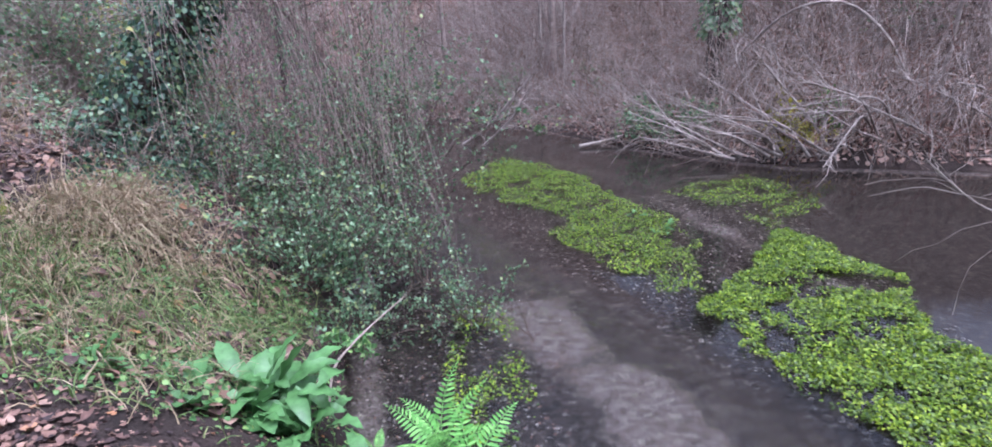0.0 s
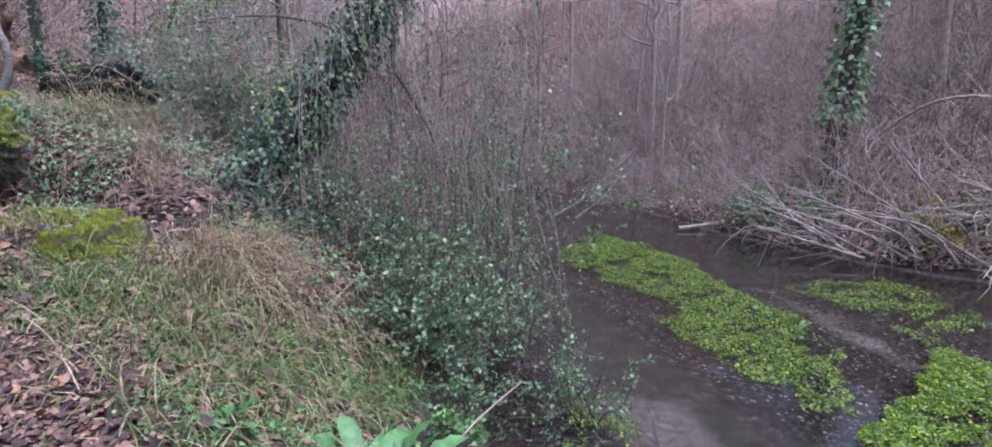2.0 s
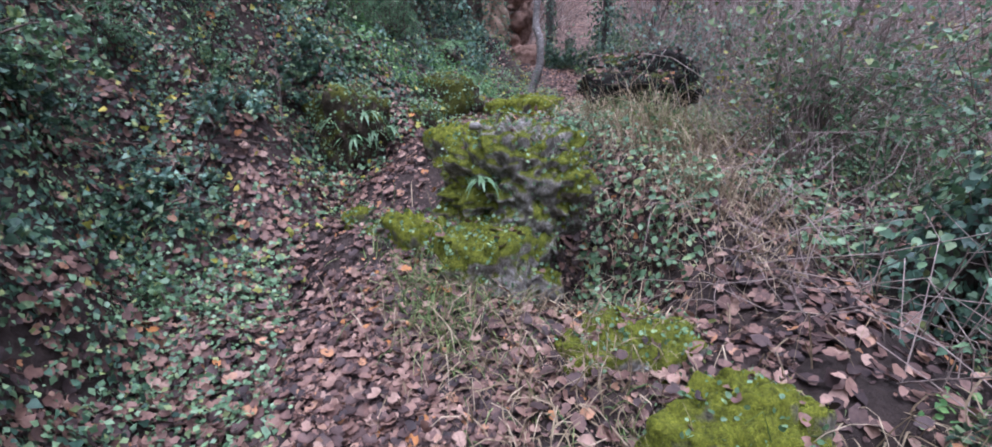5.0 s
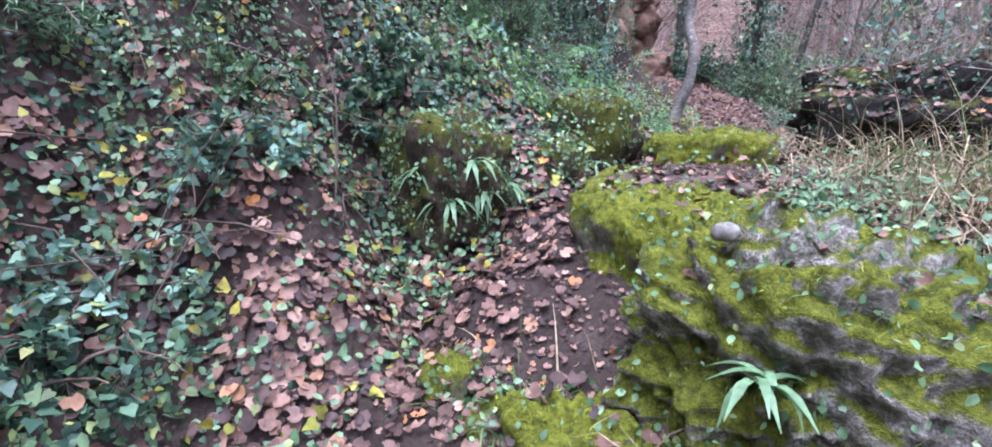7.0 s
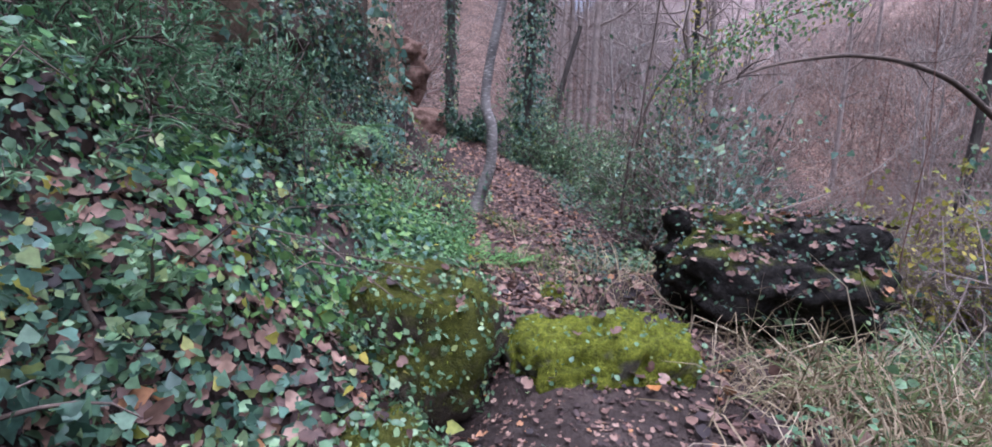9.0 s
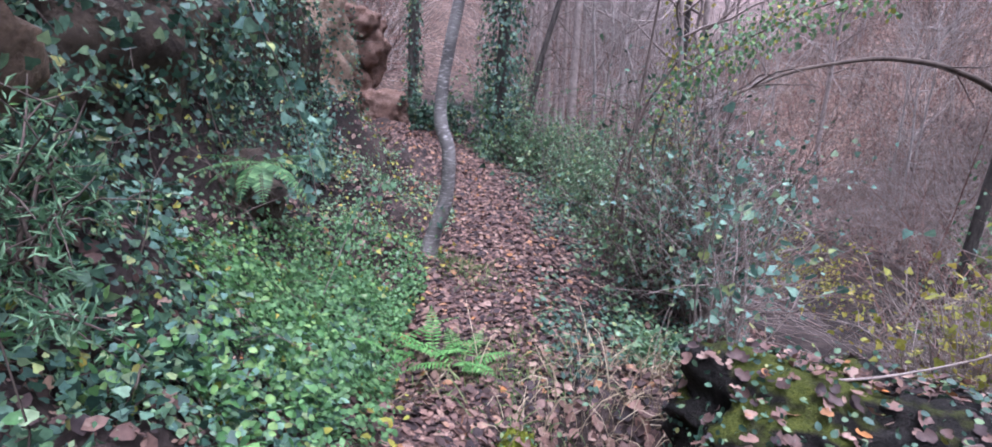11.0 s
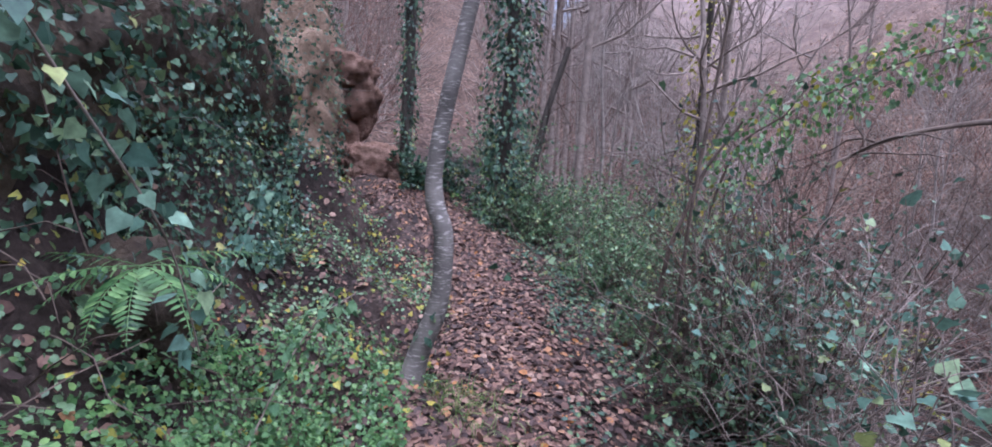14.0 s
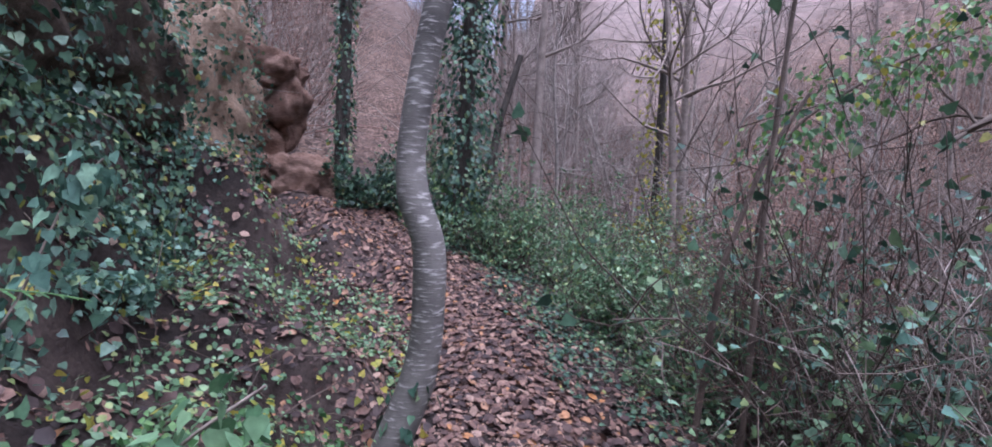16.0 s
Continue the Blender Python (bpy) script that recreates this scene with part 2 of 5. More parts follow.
LITTER = leaf_material("fallen_leaf", [(0.0, (0.03, 0.021, 0.02)), (0.3, (0.08, 0.048, 0.04)), (0.55, (0.15, 0.086, 0.066)), (0.8, (0.23, 0.135, 0.098)), (0.95, (0.34, 0.225, 0.165)), (1.0, (0.36, 0.15, 0.04))], 0.6, 0.3, 0.1)
LITTER_DRY = leaf_material("dry_slope_leaf", [(0.0, (0.13, 0.082, 0.062)), (0.5, (0.31, 0.205, 0.155)), (1.0, (0.47, 0.34, 0.27))], 0.7, 0.2, 0.15)
MOSS_BLADE = leaf_material("moss_tuft", [(0.0, (0.08, 0.11, 0.01)), (0.6, (0.22, 0.26, 0.02)), (1.0, (0.36, 0.4, 0.05))], 0.8, 0.15, 0.3)
STONES = leaf_material("stream_stone", [(0.0, (0.04, 0.034, 0.03)), (0.6, (0.16, 0.135, 0.115)), (1.0, (0.42, 0.38, 0.34))], 0.5, 0.4, 0.0)
STRAW = leaf_material("dry_grass", [(0.0, (0.16, 0.12, 0.07)), (0.6, (0.32, 0.25, 0.155)), (1.0, (0.45, 0.37, 0.25))], 0.7, 0.2, 0.25)
GRASS = leaf_material("green_grass", [(0.0, (0.06, 0.11, 0.03)), (0.6, (0.14, 0.2, 0.06)), (1.0, (0.27, 0.31, 0.12))], 0.55, 0.3, 0.3)


def smooth_bark():
    """Grey bark with short pale horizontal marks."""
    m, nt, b = nodes("smooth_grey_bark", 0.7, 0.3)
    n1, n2 = noise_node(nt, 3, 5), noise_node(nt, 14, 4, 0.6, (1, 1, 5.5))
    r = ramp(nt, [(0.32, (0.06, 0.053, 0.047)), (0.66, (0.2, 0.18, 0.16))])
    nt.links.new(n1.outputs[0], r.inputs[0])
    mk = ramp(nt, [(0.54, (0, 0, 0)), (0.68, (1, 1, 1))])
    nt.links.new(n2.outputs[0], mk.inputs[0])
    nt.links.new(mix(nt, mk.outputs[0], r.outputs[0], (0.42, 0.39, 0.355)), b.inputs["Base Color"])
    bump(nt, b, n2.outputs[0], 0.5, 0.01)
    return m


SMOOTH_BARK = smooth_bark()


def water_material():
    m, nt, b = nodes("stream_water", 0.0, 0.5)
    b.inputs["Base Color"].default_value = (0.46, 0.44, 0.42, 1)
    b.inputs["Transmission Weight"].default_value = 1.0
    b.inputs["IOR"].default_value = 1.33
    n1, n2 = noise_node(nt, 3.0, 3, 0.5, (1.6, 0.7, 1)), noise_node(nt, 17.0, 4, 0.6, (1.5, 0.6, 1))

    def calc(op, a, b):
        k = nt.nodes.new("ShaderNodeMath")
        k.operation = op
        for sock, v in zip(k.inputs, (a, b)):
            if isinstance(v, (int, float)):
                sock.default_value = v
            else:
                nt.links.new(v, sock)
        return k.outputs[0]
    # a riffle runs over the shoal, the rest of the stream is almost still
    tc, sep = nt.nodes.new("ShaderNodeTexCoord"), nt.nodes.new("ShaderNodeSeparateXYZ")
    nt.links.new(tc.outputs["Object"], sep.inputs[0])
    off = calc('ABSOLUTE', calc('SUBTRACT', calc('ADD', calc('MULTIPLY', sep.outputs[0], 0.833), calc('MULTIPLY', sep.outputs[1], 0.551)), 3.15), 0.0)
    near = nt.nodes.new("ShaderNodeMapRange")
    near.interpolation_type = 'SMOOTHSTEP'
    near.inputs[1].default_value, near.inputs[2].default_value, near.inputs[3].default_value, near.inputs[4].default_value = 1.3, 0.3, 0.03, 3.2
    nt.links.new(calc('ADD', off, calc('MULTIPLY', n1.outputs[0], 0.5)), near.inputs[0])
    bump(nt, b, calc('MULTIPLY', calc('ADD', calc('MULTIPLY', n2.outputs[0], 0.16), calc('MULTIPLY', n1.outputs[0], 0.5)), near.outputs[0]), 0.9, 0.07)
    return m


WATER = water_material()


# ---- mesh helpers ----
def unit(v):
    return v / np.maximum(np.linalg.norm(v, axis=-1, keepdims=True), 1e-9)


def mesh_np(name, verts, faces, mat, smooth=False):
    """A mesh from an array of vertices and one of faces, all with the same count of corners."""
    verts, faces = np.asarray(verts, np.float32).reshape(-1, 3), np.asarray(faces, np.int32)
    me = bpy.data.meshes.new(name)
    me.vertices.add(len(verts))
    me.vertices.foreach_set("co", verts.ravel())
    k = faces.shape[1]
    me.loops.add(faces.size)
    me.loops.foreach_set("vertex_index", faces.ravel())
    me.polygons.add(len(faces))
    me.polygons.foreach_set("loop_start", np.arange(0, faces.size, k, dtype=np.int32))
    me.polygons.foreach_set("use_smooth", np.full(len(faces), smooth))
    me.materials.append(mat)
    me.update(calc_edges=True)
    return me


def thing(name, label, category, at=(0, 0, 0), group="", kind=""):
    e = new(name)
    e.empty_display_size = 0.1
    e.matrix_world = Matrix.Translation(at)
    return tagged(e, label, category, group, kind)


def part(name, geo, mat, parent, label="", smooth=True, kind=""):
    """One mesh object under a thing; geo is (vertices, faces) in the thing's own space."""
    ob = new(name, mesh_np(name, geo[0], geo[1], mat, smooth))
    ob.parent = parent
    return tagged(ob, label, kind=kind)


def single(name, geo, mat, label, category, group="", kind="", smooth=True):
    return tagged(new(name, mesh_np(name, geo[0], geo[1], mat, smooth)), label, category, group, kind)


def joined(geos):
    vs, fs, n = [], [], 0
    for v, f in geos:
        v = np.asarray(v).reshape(-1, 3)
        vs.append(v)
        fs.append(np.asarray(f) + n)
        n += len(v)
    return np.concatenate(vs), np.concatenate(fs)


def shifted(geo, at):
    return geo[0] - np.asarray(at), geo[1]


def tubes(lines, radii, sides=4):
    """Tapered tubes round polylines: lines (N, K, 3), radii (N, K)."""
    lines, radii = np.asarray(lines, float), np.asarray(radii, float)
    n, k, _ = lines.shape
    way = unit(np.gradient(lines, axis=1))
    ref = np.where(np.abs(way[..., 2:3]) > 0.9, [1.0, 0, 0], [0, 0, 1.0])
    a = unit(np.cross(way, ref))
    b = np.cross(way, a)
    ang = np.arange(sides) * 2 * np.pi / sides
    ring = a[:, :, None] * np.cos(ang)[:, None] + b[:, :, None] * np.sin(ang)[:, None]
    v = lines[:, :, None] + ring * radii[:, :, None, None]
    idx = np.arange(n * k * sides).reshape(n, k, sides)
    nxt = np.roll(idx, -1, axis=2)
    f = np.stack([idx[:, :-1], nxt[:, :-1], nxt[:, 1:], idx[:, 1:]], -1).reshape(-1, 4)
    return v.reshape(-1, 3), f


def shoots(base, way, length, knots=6, wander=0.25, sag=0.0, r0=0.006, r1=0.002, sides=3):
    """Crooked twigs from base points along given ways; sag bends them down."""
    base, way = np.asarray(base, float), unit(np.asarray(way, float))
    n = len(base)
    length = np.broadcast_to(length, (n,))
    step = (length / (knots - 1))[:, None]
    pts, d = [base], way.copy()
    for k in range(knots - 1):
        d = unit(d + rng.normal(0, wander, (n, 3)) + np.array([0, 0, -sag]) * (k + 1) / knots)
        pts.append(pts[-1] + d * step)
    lines = np.stack(pts, 1)
    fall = np.linspace(1, 0, knots)
    return lines, r1 + (np.broadcast_to(r0, (n,))[:, None] - r1) * fall[None]


def along(lines, count, lo=0.15):
    """Random places on polylines, and the ways there."""
    n, k, _ = lines.shape
    i = rng.integers(0, n, count)
    u = rng.uniform(lo, 1, count) * (k - 1)
    j = np.minimum(u.astype(int), k - 2)
    f = (u - j)[:, None]
    p = lines[i, j] * (1 - f) + lines[i, j + 1] * f
    return p, unit(lines[i, j + 1] - lines[i, j])


OVAL = (np.array([(0, 0, 0), (.3, -.4, .07), (.7, -.34, .04), (1, 0, -.1), (.7, .34, .04), (.3, .4, .07), (.5, 0, -.02)], float),
        np.array([(0, 1, 6), (1, 2, 6), (2, 3, 6), (3, 4, 6), (4, 5, 6), (5, 0, 6)]))
KITE = (np.array([(0, 0, 0), (.42, -.42, .07), (1, 0, -.1), (.42, .42, .07), (.5, 0, -.02)], float), np.array([(0, 1, 4), (1, 2, 4), (2, 3, 4), (3, 0, 4)]))
SLIM = (np.array([(0, 0, 0), (.5, -.5, .1), (1, 0, -.05), (.5, .5, .1)], float), np.array([(0, 1, 2), (0, 2, 3)]))
LOBED = (np.array([(0, 0, 0), (-.08, -.34, .05), (.22, -.52, .0), (.5, -.34, .05), (1, 0, -.08), (.5, .34, .05), (.22, .52, 0), (-.08, .34, .05), (.3, 0, -.03)], float),
         np.array([(k, (k + 1) % 8, 8) for k in range(8)]))
CURLED = (np.array([(0, 0, .1), (.08, -.28, .16), (.35, -.5, .24), (.5, -.27, .06), (.78, -.33, .2), (1, 0, .16), (.78, .33, .14), (.5, .27, .03), (.35, .5, .2), (.08, .28, .12), (.45, 0, 0)], float),
          np.array([(k, (k + 1) % 10, 10) for k in range(10)]))


def leaves(shape, pos, way, normal, length, width=0.8, curl=1.0):
    """Leaves of one shape: places, ways, normals (N, 3), lengths (N)."""
    t, tri = shape
    f = unit(way)
    s = unit(np.cross(normal, f))
    n = np.cross(f, s)
    length = np.broadcast_to(length, (len(pos),))[:, None, None]
    curl = np.broadcast_to(curl, (len(pos),))[:, None, None]
    v = pos[:, None] + length * (t[None, :, 0:1] * f[:, None] + width * t[None, :, 1:2] * s[:, None] + curl * t[None, :, 2:3] * n[:, None])
    faces = tri[None] + (np.arange(len(pos)) * len(t))[:, None, None]
    return v.reshape(-1, 3), faces.reshape(-1, 3)


def sprayed(n, up=0.3):
    """Random ways, tending upwards by up."""
    return unit(rng.normal(0, 1, (n, 3)) + np.array([0, 0, up]))


def blades(pos, way, length, width=0.006, droop=1.2, knots=5):
    """Grass blades: narrow ribbons that lean over."""
    n = len(pos)
    length, droop = np.broadcast_to(length, (n,)), np.broadcast_to(droop, (n,))
    d, p, pts = unit(way), pos, [pos]
    for k in range(knots - 1):
        d = unit(d + np.array([0, 0, -1.0]) * (droop * 0.32 * (k + 0.3))[:, None] + rng.normal(0, 0.06, (n, 3)))
        p = p + d * (length / (knots - 1))[:, None]
        pts.append(p)
    lines = np.stack(pts, 1)
    side = unit(np.cross(way, [0, 0, 1.0]) + rng.normal(0, 0.3, (n, 3)))
    w = width * np.linspace(1, 0.15, knots)
    v = np.stack([lines - side[:, None] * w[None, :, None], lines + side[:, None] * w[None, :, None]], 2)
    i = np.arange(n * knots * 2).reshape(n, knots, 2)
    f = np.stack([i[:, :-1, 0], i[:, :-1, 1], i[:, 1:, 1], i[:, 1:, 0]], -1).reshape(-1, 4)
    return v.reshape(-1, 3), f


def vnoise(x, y, seed=0):
    """Smooth value noise, 0 to 1."""
    xi, yi = np.floor(x).astype(np.int64), np.floor(y).astype(np.int64)
    fx, fy = x - xi, y - yi
    fx, fy = fx * fx * (3 - 2 * fx), fy * fy * (3 - 2 * fy)

    def h(a, b):
        k = (a * 374761393 + b * 668265263 + seed * 974634777) & 0xffffffff
        k = ((k ^ (k >> 13)) * 1274126177) & 0xffffffff
        return ((k ^ (k >> 16)) & 0xffff) / 65535.0
    return (h(xi, yi) * (1 - fx) + h(xi + 1, yi) * fx) * (1 - fy) + (h(xi, yi + 1) * (1 - fx) + h(xi + 1, yi + 1) * fx) * fy


def fbm(x, y, seed=0):
    return 0.55 * vnoise(x, y, seed) + 0.28 * vnoise(2.1 * x, 2.1 * y, seed + 1) + 0.17 * vnoise(4.3 * x, 4.3 * y, seed + 2)


# ---- the lie of the land ----
TRAIL = np.array([(14, -3.5, 0.9), (5, -1.3, 0.9), (0.8, 0.3, 0.95), (-1.0, 1.2, 1.05), (-2.6, 1.85, 1.17), (-3.6, 2.3, 1.25), (-4.8, 2.5, 1.62),
                  (-5.6, 2.62, 1.82), (-6.2, 2.8, 2.0), (-6.6, 3.15, 2.28), (-7.0, 3.75, 2.62), (-7.6, 4.55, 2.8), (-8.2, 5.2, 2.92),
                  (-9.1, 5.95, 2.88), (-9.9, 6.75, 2.82), (-10.7, 7.9, 2.86), (-11.9, 9.2, 3.1), (-13.5, 10.4, 3.45), (-15.2, 11.0, 3.85),
                  (-18, 13.5, 4.6), (-24, 20, 6), (-40, 36, 10)])
NEAR_BANK = np.array([(30, 1), (5, 1.2), (0.6, 2.3), (-0.3, 2.8), (-0.85, 3.3), (-1.25, 4.3), (-1.9, 6.0), (-3.0, 9.0), (-5.0, 12.5), (-7.5, 15.5), (-11, 20), (-17, 28), (-30, 45)])
FAR_BANK = np.array([(30, 8), (9, 9.3), (6.8, 10.3), (5.1, 10.9), (3.8, 12.0), (2.2, 14.0), (0.5, 17.0), (-2, 19.5), (-4.5, 21.8), (-8, 25), (-12, 30), (-25, 48)])


SAND_BAR = np.array([(2.2, 9.2), (2.6, 8.2), (3.1, 6.7), (3.7, 5.4), (3.95, 4.2), (4.2, 2.5)])
SHOAL = np.array([(0.35, 5.0), (0.8, 4.3), (1.3, 3.5), (1.9, 2.6), (2.6, 1.6)])


def to_line(x, y, line):
    """Signed distance from a polyline (positive to the left of its run) and the share along it, as a knot number."""
    best, side, knot = np.full(x.shape, 1e9), np.zeros(x.shape), np.zeros(x.shape)
    for k in range(len(line) - 1):
        a, b = line[k, :2], line[k + 1, :2]
        ab = b - a
        u = np.clip(((x - a[0]) * ab[0] + (y - a[1]) * ab[1]) / (ab @ ab), 0, 1)
        dx, dy = x - a[0] - u * ab[0], y - a[1] - u * ab[1]
        d = np.hypot(dx, dy)
        s = np.sign(ab[0] * dy - ab[1] * dx)
        hit = d < best
        best, side, knot = np.where(hit, d, best), np.where(hit, s, side), np.where(hit, k + u, knot)
    return best * side, knot


def trail_height(x, y):
    """The trail's height near a place, blended over the stretches round it."""
    k = np.linspace(0, len(TRAIL) - 1, 5 * len(TRAIL))
    sx, sy, sz = (np.interp(k, np.arange(len(TRAIL)), TRAIL[:, c]) for c in range(3))
    top, low = np.zeros(x.shape), np.zeros(x.shape)
    for a, b, c in zip(sx, sy, sz):
        g = 1 / ((x - a) ** 2 + (y - b) ** 2 + 0.05) ** 2
        top, low = top + g * c, low + g
    return top / low


def height(x, y):
    x, y = np.asarray(x, float), np.asarray(y, float)
    d, knot = to_line(x, y, TRAIL)
    zp = trail_height(x, y)  # d: the hillside, left of the trail, is positive
    w = to_line(x, y, NEAR_BANK)[0]  # land on the near side is positive
    f = -to_line(x, y, FAR_BANK)[0]
    rough = fbm(x * 1.3, y * 1.3, 3) - 0.5
    fine = fbm(x * 5, y * 5, 9) - 0.5
    up = np.maximum(d, 0)
    lump = 0.7 + 0.6 * fbm(x * 0.5, y * 0.5, 21)
    rise = np.interp(up * lump, [0, 0.4, 1.0, 2.6, 4.6, 9, 40, 400], [0, 0.0, 0.3, 2.1, 6.0, 9.0, 28, 60]) * np.interp(x, [-17, -13.5], [0.4, 1.0])
    gentle = np.interp(up * lump, [0, 0.5, 1.2, 2.0, 3.0, 4.8, 9, 40, 400], [0, 0.05, 0.32, 0.95, 2.6, 6.0, 9.0, 28, 60]) * np.interp(x, [-17, -13.5], [0.5, 1.0])
    share = np.clip((-9.3 - x) / 2.2, 0, 1)
    rise = rise * (1 - share) + gentle * share
    left = zp + rise + rough * np.clip(up, 0.1, 1.2) * 1.35
    q = np.clip(w / np.maximum(w + np.maximum(-d - 0.45, 0.0), 1e-3), 0, 1)
    p = np.interp(x, [-9, -5, -3.0, -1.8], [1.25, 3.2, 3.2, 1.4])
    right = zp * (1 - (1 - q) ** p) + rough * 0.35 * np.clip(-d - 0.5, 0, 1) * np.clip(w, 0, 1)
    near = np.where(d > 0, left, right) + fine * 0.06
    far = np.interp(f, [0, 0.4, 3, 8, 30, 80, 400], [0, 0.15, 1.1, 4.6, 17, 32, 60]) + (fbm(x * 0.6, y * 0.6, 5) - 0.5) * np.clip(f, 0, 2) * 0.9 + fine * 0.1
    bed = -np.clip(np.minimum(-w, -f) * 0.6, 0, 0.34) - 0.02 + fine * 0.07 + rough * 0.16
    bar = np.abs(to_line(x, y, SAND_BAR)[0])
    shoal = np.abs(to_line(x, y, SHOAL)[0])
    bed = bed + 0.2 * np.exp(-(bar / 0.45) ** 2) * (bed < -0.05) + 0.24 * np.exp(-(shoal / 0.7) ** 2) * (bed < -0.1)
    near = near - 0.75 * np.exp(-((x + 8.45) ** 2 + (y - 6.35) ** 2) / 0.16)
    near = near - 0.8 * np.exp(-((x + 5.7) ** 2 / 0.5 + (y - 4.45) ** 2 / 0.12)) + 0.16 * np.exp(-((x + 2.95) ** 2 + (y - 4.0) ** 2) / 0.3)
    near = near - 0.5 * np.exp(-((x + 8.0) ** 2 / 0.1 + (y - 6.5) ** 2 / 0.12))
    near = near - 0.9 * np.exp(-((x + 5.5) ** 2 / 0.12 + (y - 3.98) ** 2 / 0.12)) - 0.35 * np.exp(-((x + 3.72) ** 2 / 0.03 + (y - 4.05) ** 2 / 0.06))
    near = near + 0.4 * np.exp(-((x + 10.98) ** 2 + (y - 7.3) ** 2) / 0.16)
    h = np.where(w > 0, near, np.where(f > 0, far, bed))
    # the valley's head, where the slopes meet
    ahead = (x * -0.6 + y * 0.8) - 30
    return h + np.interp(ahead, [0, 30, 400], [0, 12, 46])


def normal_at(x, y, e=0.08):
    gx = (height(x + e, y) - height(x - e, y)) / (2 * e)
    gy = (height(x, y + e) - height(x, y - e)) / (2 * e)
    return unit(np.stack([-gx, -gy, np.ones_like(gx)], -1))


def on_ground(n, box, keep=None):
    """n random ground places in a box x0, y0, x1, y1 for which keep(x, y, side) is high; side: metres left of the trail."""
    out = []
    while sum(map(len, out)) < n:
        x, y = rng.uniform(box[0], box[2], 4 * n), rng.uniform(box[1], box[3], 4 * n)
        if keep is not None:
            ok = keep(x, y) > rng.uniform(0, 1, len(x))
            x, y = x[ok], y[ok]
        if len(x) == 0 and not out:
            raise ValueError("no place")
        out.append(np.stack([x, y], -1))
    p = np.concatenate(out)[:n]
    return np.concatenate([p, height(p[:, 0], p[:, 1])[:, None]], -1), normal_at(p[:, 0], p[:, 1])


def side_of(x, y):
    return to_line(x, y, TRAIL)[0]


def near_water(x, y):
    return to_line(x, y, NEAR_BANK)[0]


def far_side(x, y):
    return -to_line(x, y, FAR_BANK)[0]


def ground_sheet():
    def axis(lo, hi, step, far):
        a = [lo]
        g = step
        while a[-1] > -far:
            g *= 1.13
            a.append(a[-1] - g)
        b = [hi]
        g = step
        while b[-1] < far:
            g *= 1.13
            b.append(b[-1] + g)
        return np.array(a[:0:-1] + list(np.arange(lo, hi, step)) + b)
    xs, ys = axis(-18, 6, 0.095, 400), axis(-0.5, 16, 0.095, 400)
    gx, gy = np.meshgrid(xs, ys)
    gz = height(gx, gy)
    i = np.arange(gx.size).reshape(gx.shape)
    f = np.stack([i[:-1, :-1], i[:-1, 1:], i[1:, 1:], i[1:, :-1]], -1).reshape(-1, 4)
    return np.stack([gx, gy, gz], -1).reshape(-1, 3), f


ground = single("ground", ground_sheet(), SOIL, "damp brown woodland soil with leaf litter", "ground", kind="structure", smooth=True)
gv = np.zeros(len(ground.data.vertices) * 3, np.float32)
ground.data.vertices.foreach_get("co", gv)
gv = gv.reshape(-1, 3).astype(float)
cover = np.maximum(np.clip((far_side(gv[:, 0], gv[:, 1]) - 0.3) / 1.2, 0, 1), 0.6 * np.clip((-gv[:, 0] - 17.5) / 2, 0, 1) * (near_water(gv[:, 0], gv[:, 1]) > 0.5))
ground.data.attributes.new("leaf_cover", 'FLOAT', 'POINT').data.foreach_set("value", cover.astype(np.float32))
# painted haze sets in with distance towards the valley's head
haze = np.clip((gv[:, 0] * -0.6 + gv[:, 1] * 0.8 - 46) / 16, 0, 1)
ground.data.attributes.new("far_haze", 'FLOAT', 'POINT').data.foreach_set("value", haze.astype(np.float32))
WX = np.array([(-60, -2), (40, -2), (40, 70), (-60, 70)], float)
water = single("water", (np.c_[WX, np.zeros(4)], np.array([(0, 1, 2, 3)])), WATER, "clear shallow stream water with fine ripples", "water", kind="structure")
water.visible_shadow = False


def ground_z(x, y):
    return float(height(np.array([x]), np.array([y]))[0])


# ---- rocks ----
def boulder(name, at, size, mat, label, turn=0.0, seed=0, category="rock", rough=0.22, group="", lean=0.0, detail=5, square=0.4, fine=1.0):
    """An uneven rock: a sphere pressed towards a block, broken up at several sizes."""
    bm = bmesh.new()
    bmesh.ops.create_icosphere(bm, subdivisions=detail, radius=1.0)
    off = Vector((seed * 7.3, seed * 3.1, seed * 1.7))
    for v in bm.verts:
        c = v.co.copy()
        m = max(abs(c.x), abs(c.y), abs(c.z))
        c = c.lerp(c / m, square)
        n1 = noise.fractal(c * 1.3 + off, 1.0, 2.0, 4)
        n2 = noise.noise(c * 7 + off)
        n4 = noise.noise(c * 15 + off)
        n3 = abs(noise.noise(c * 2.6 + off))
        k = 1 + rough * n1 + fine * (0.085 * n2 + 0.045 * n4 - 0.2 * n3)
        v.co = Vector((c.x * size[0] * k, c.y * size[1] * k, c.z * size[2] * k))
    bm.transform(pose(*at, 0, lean, turn))
    me = bpy.data.meshes.new(name)
    bm.to_mesh(me)
    bm.free()
    me.polygons.foreach_set("use_smooth", np.ones(len(me.polygons), bool))
    me.materials.append(mat)
    return tagged(new(name, me), label, category, group)


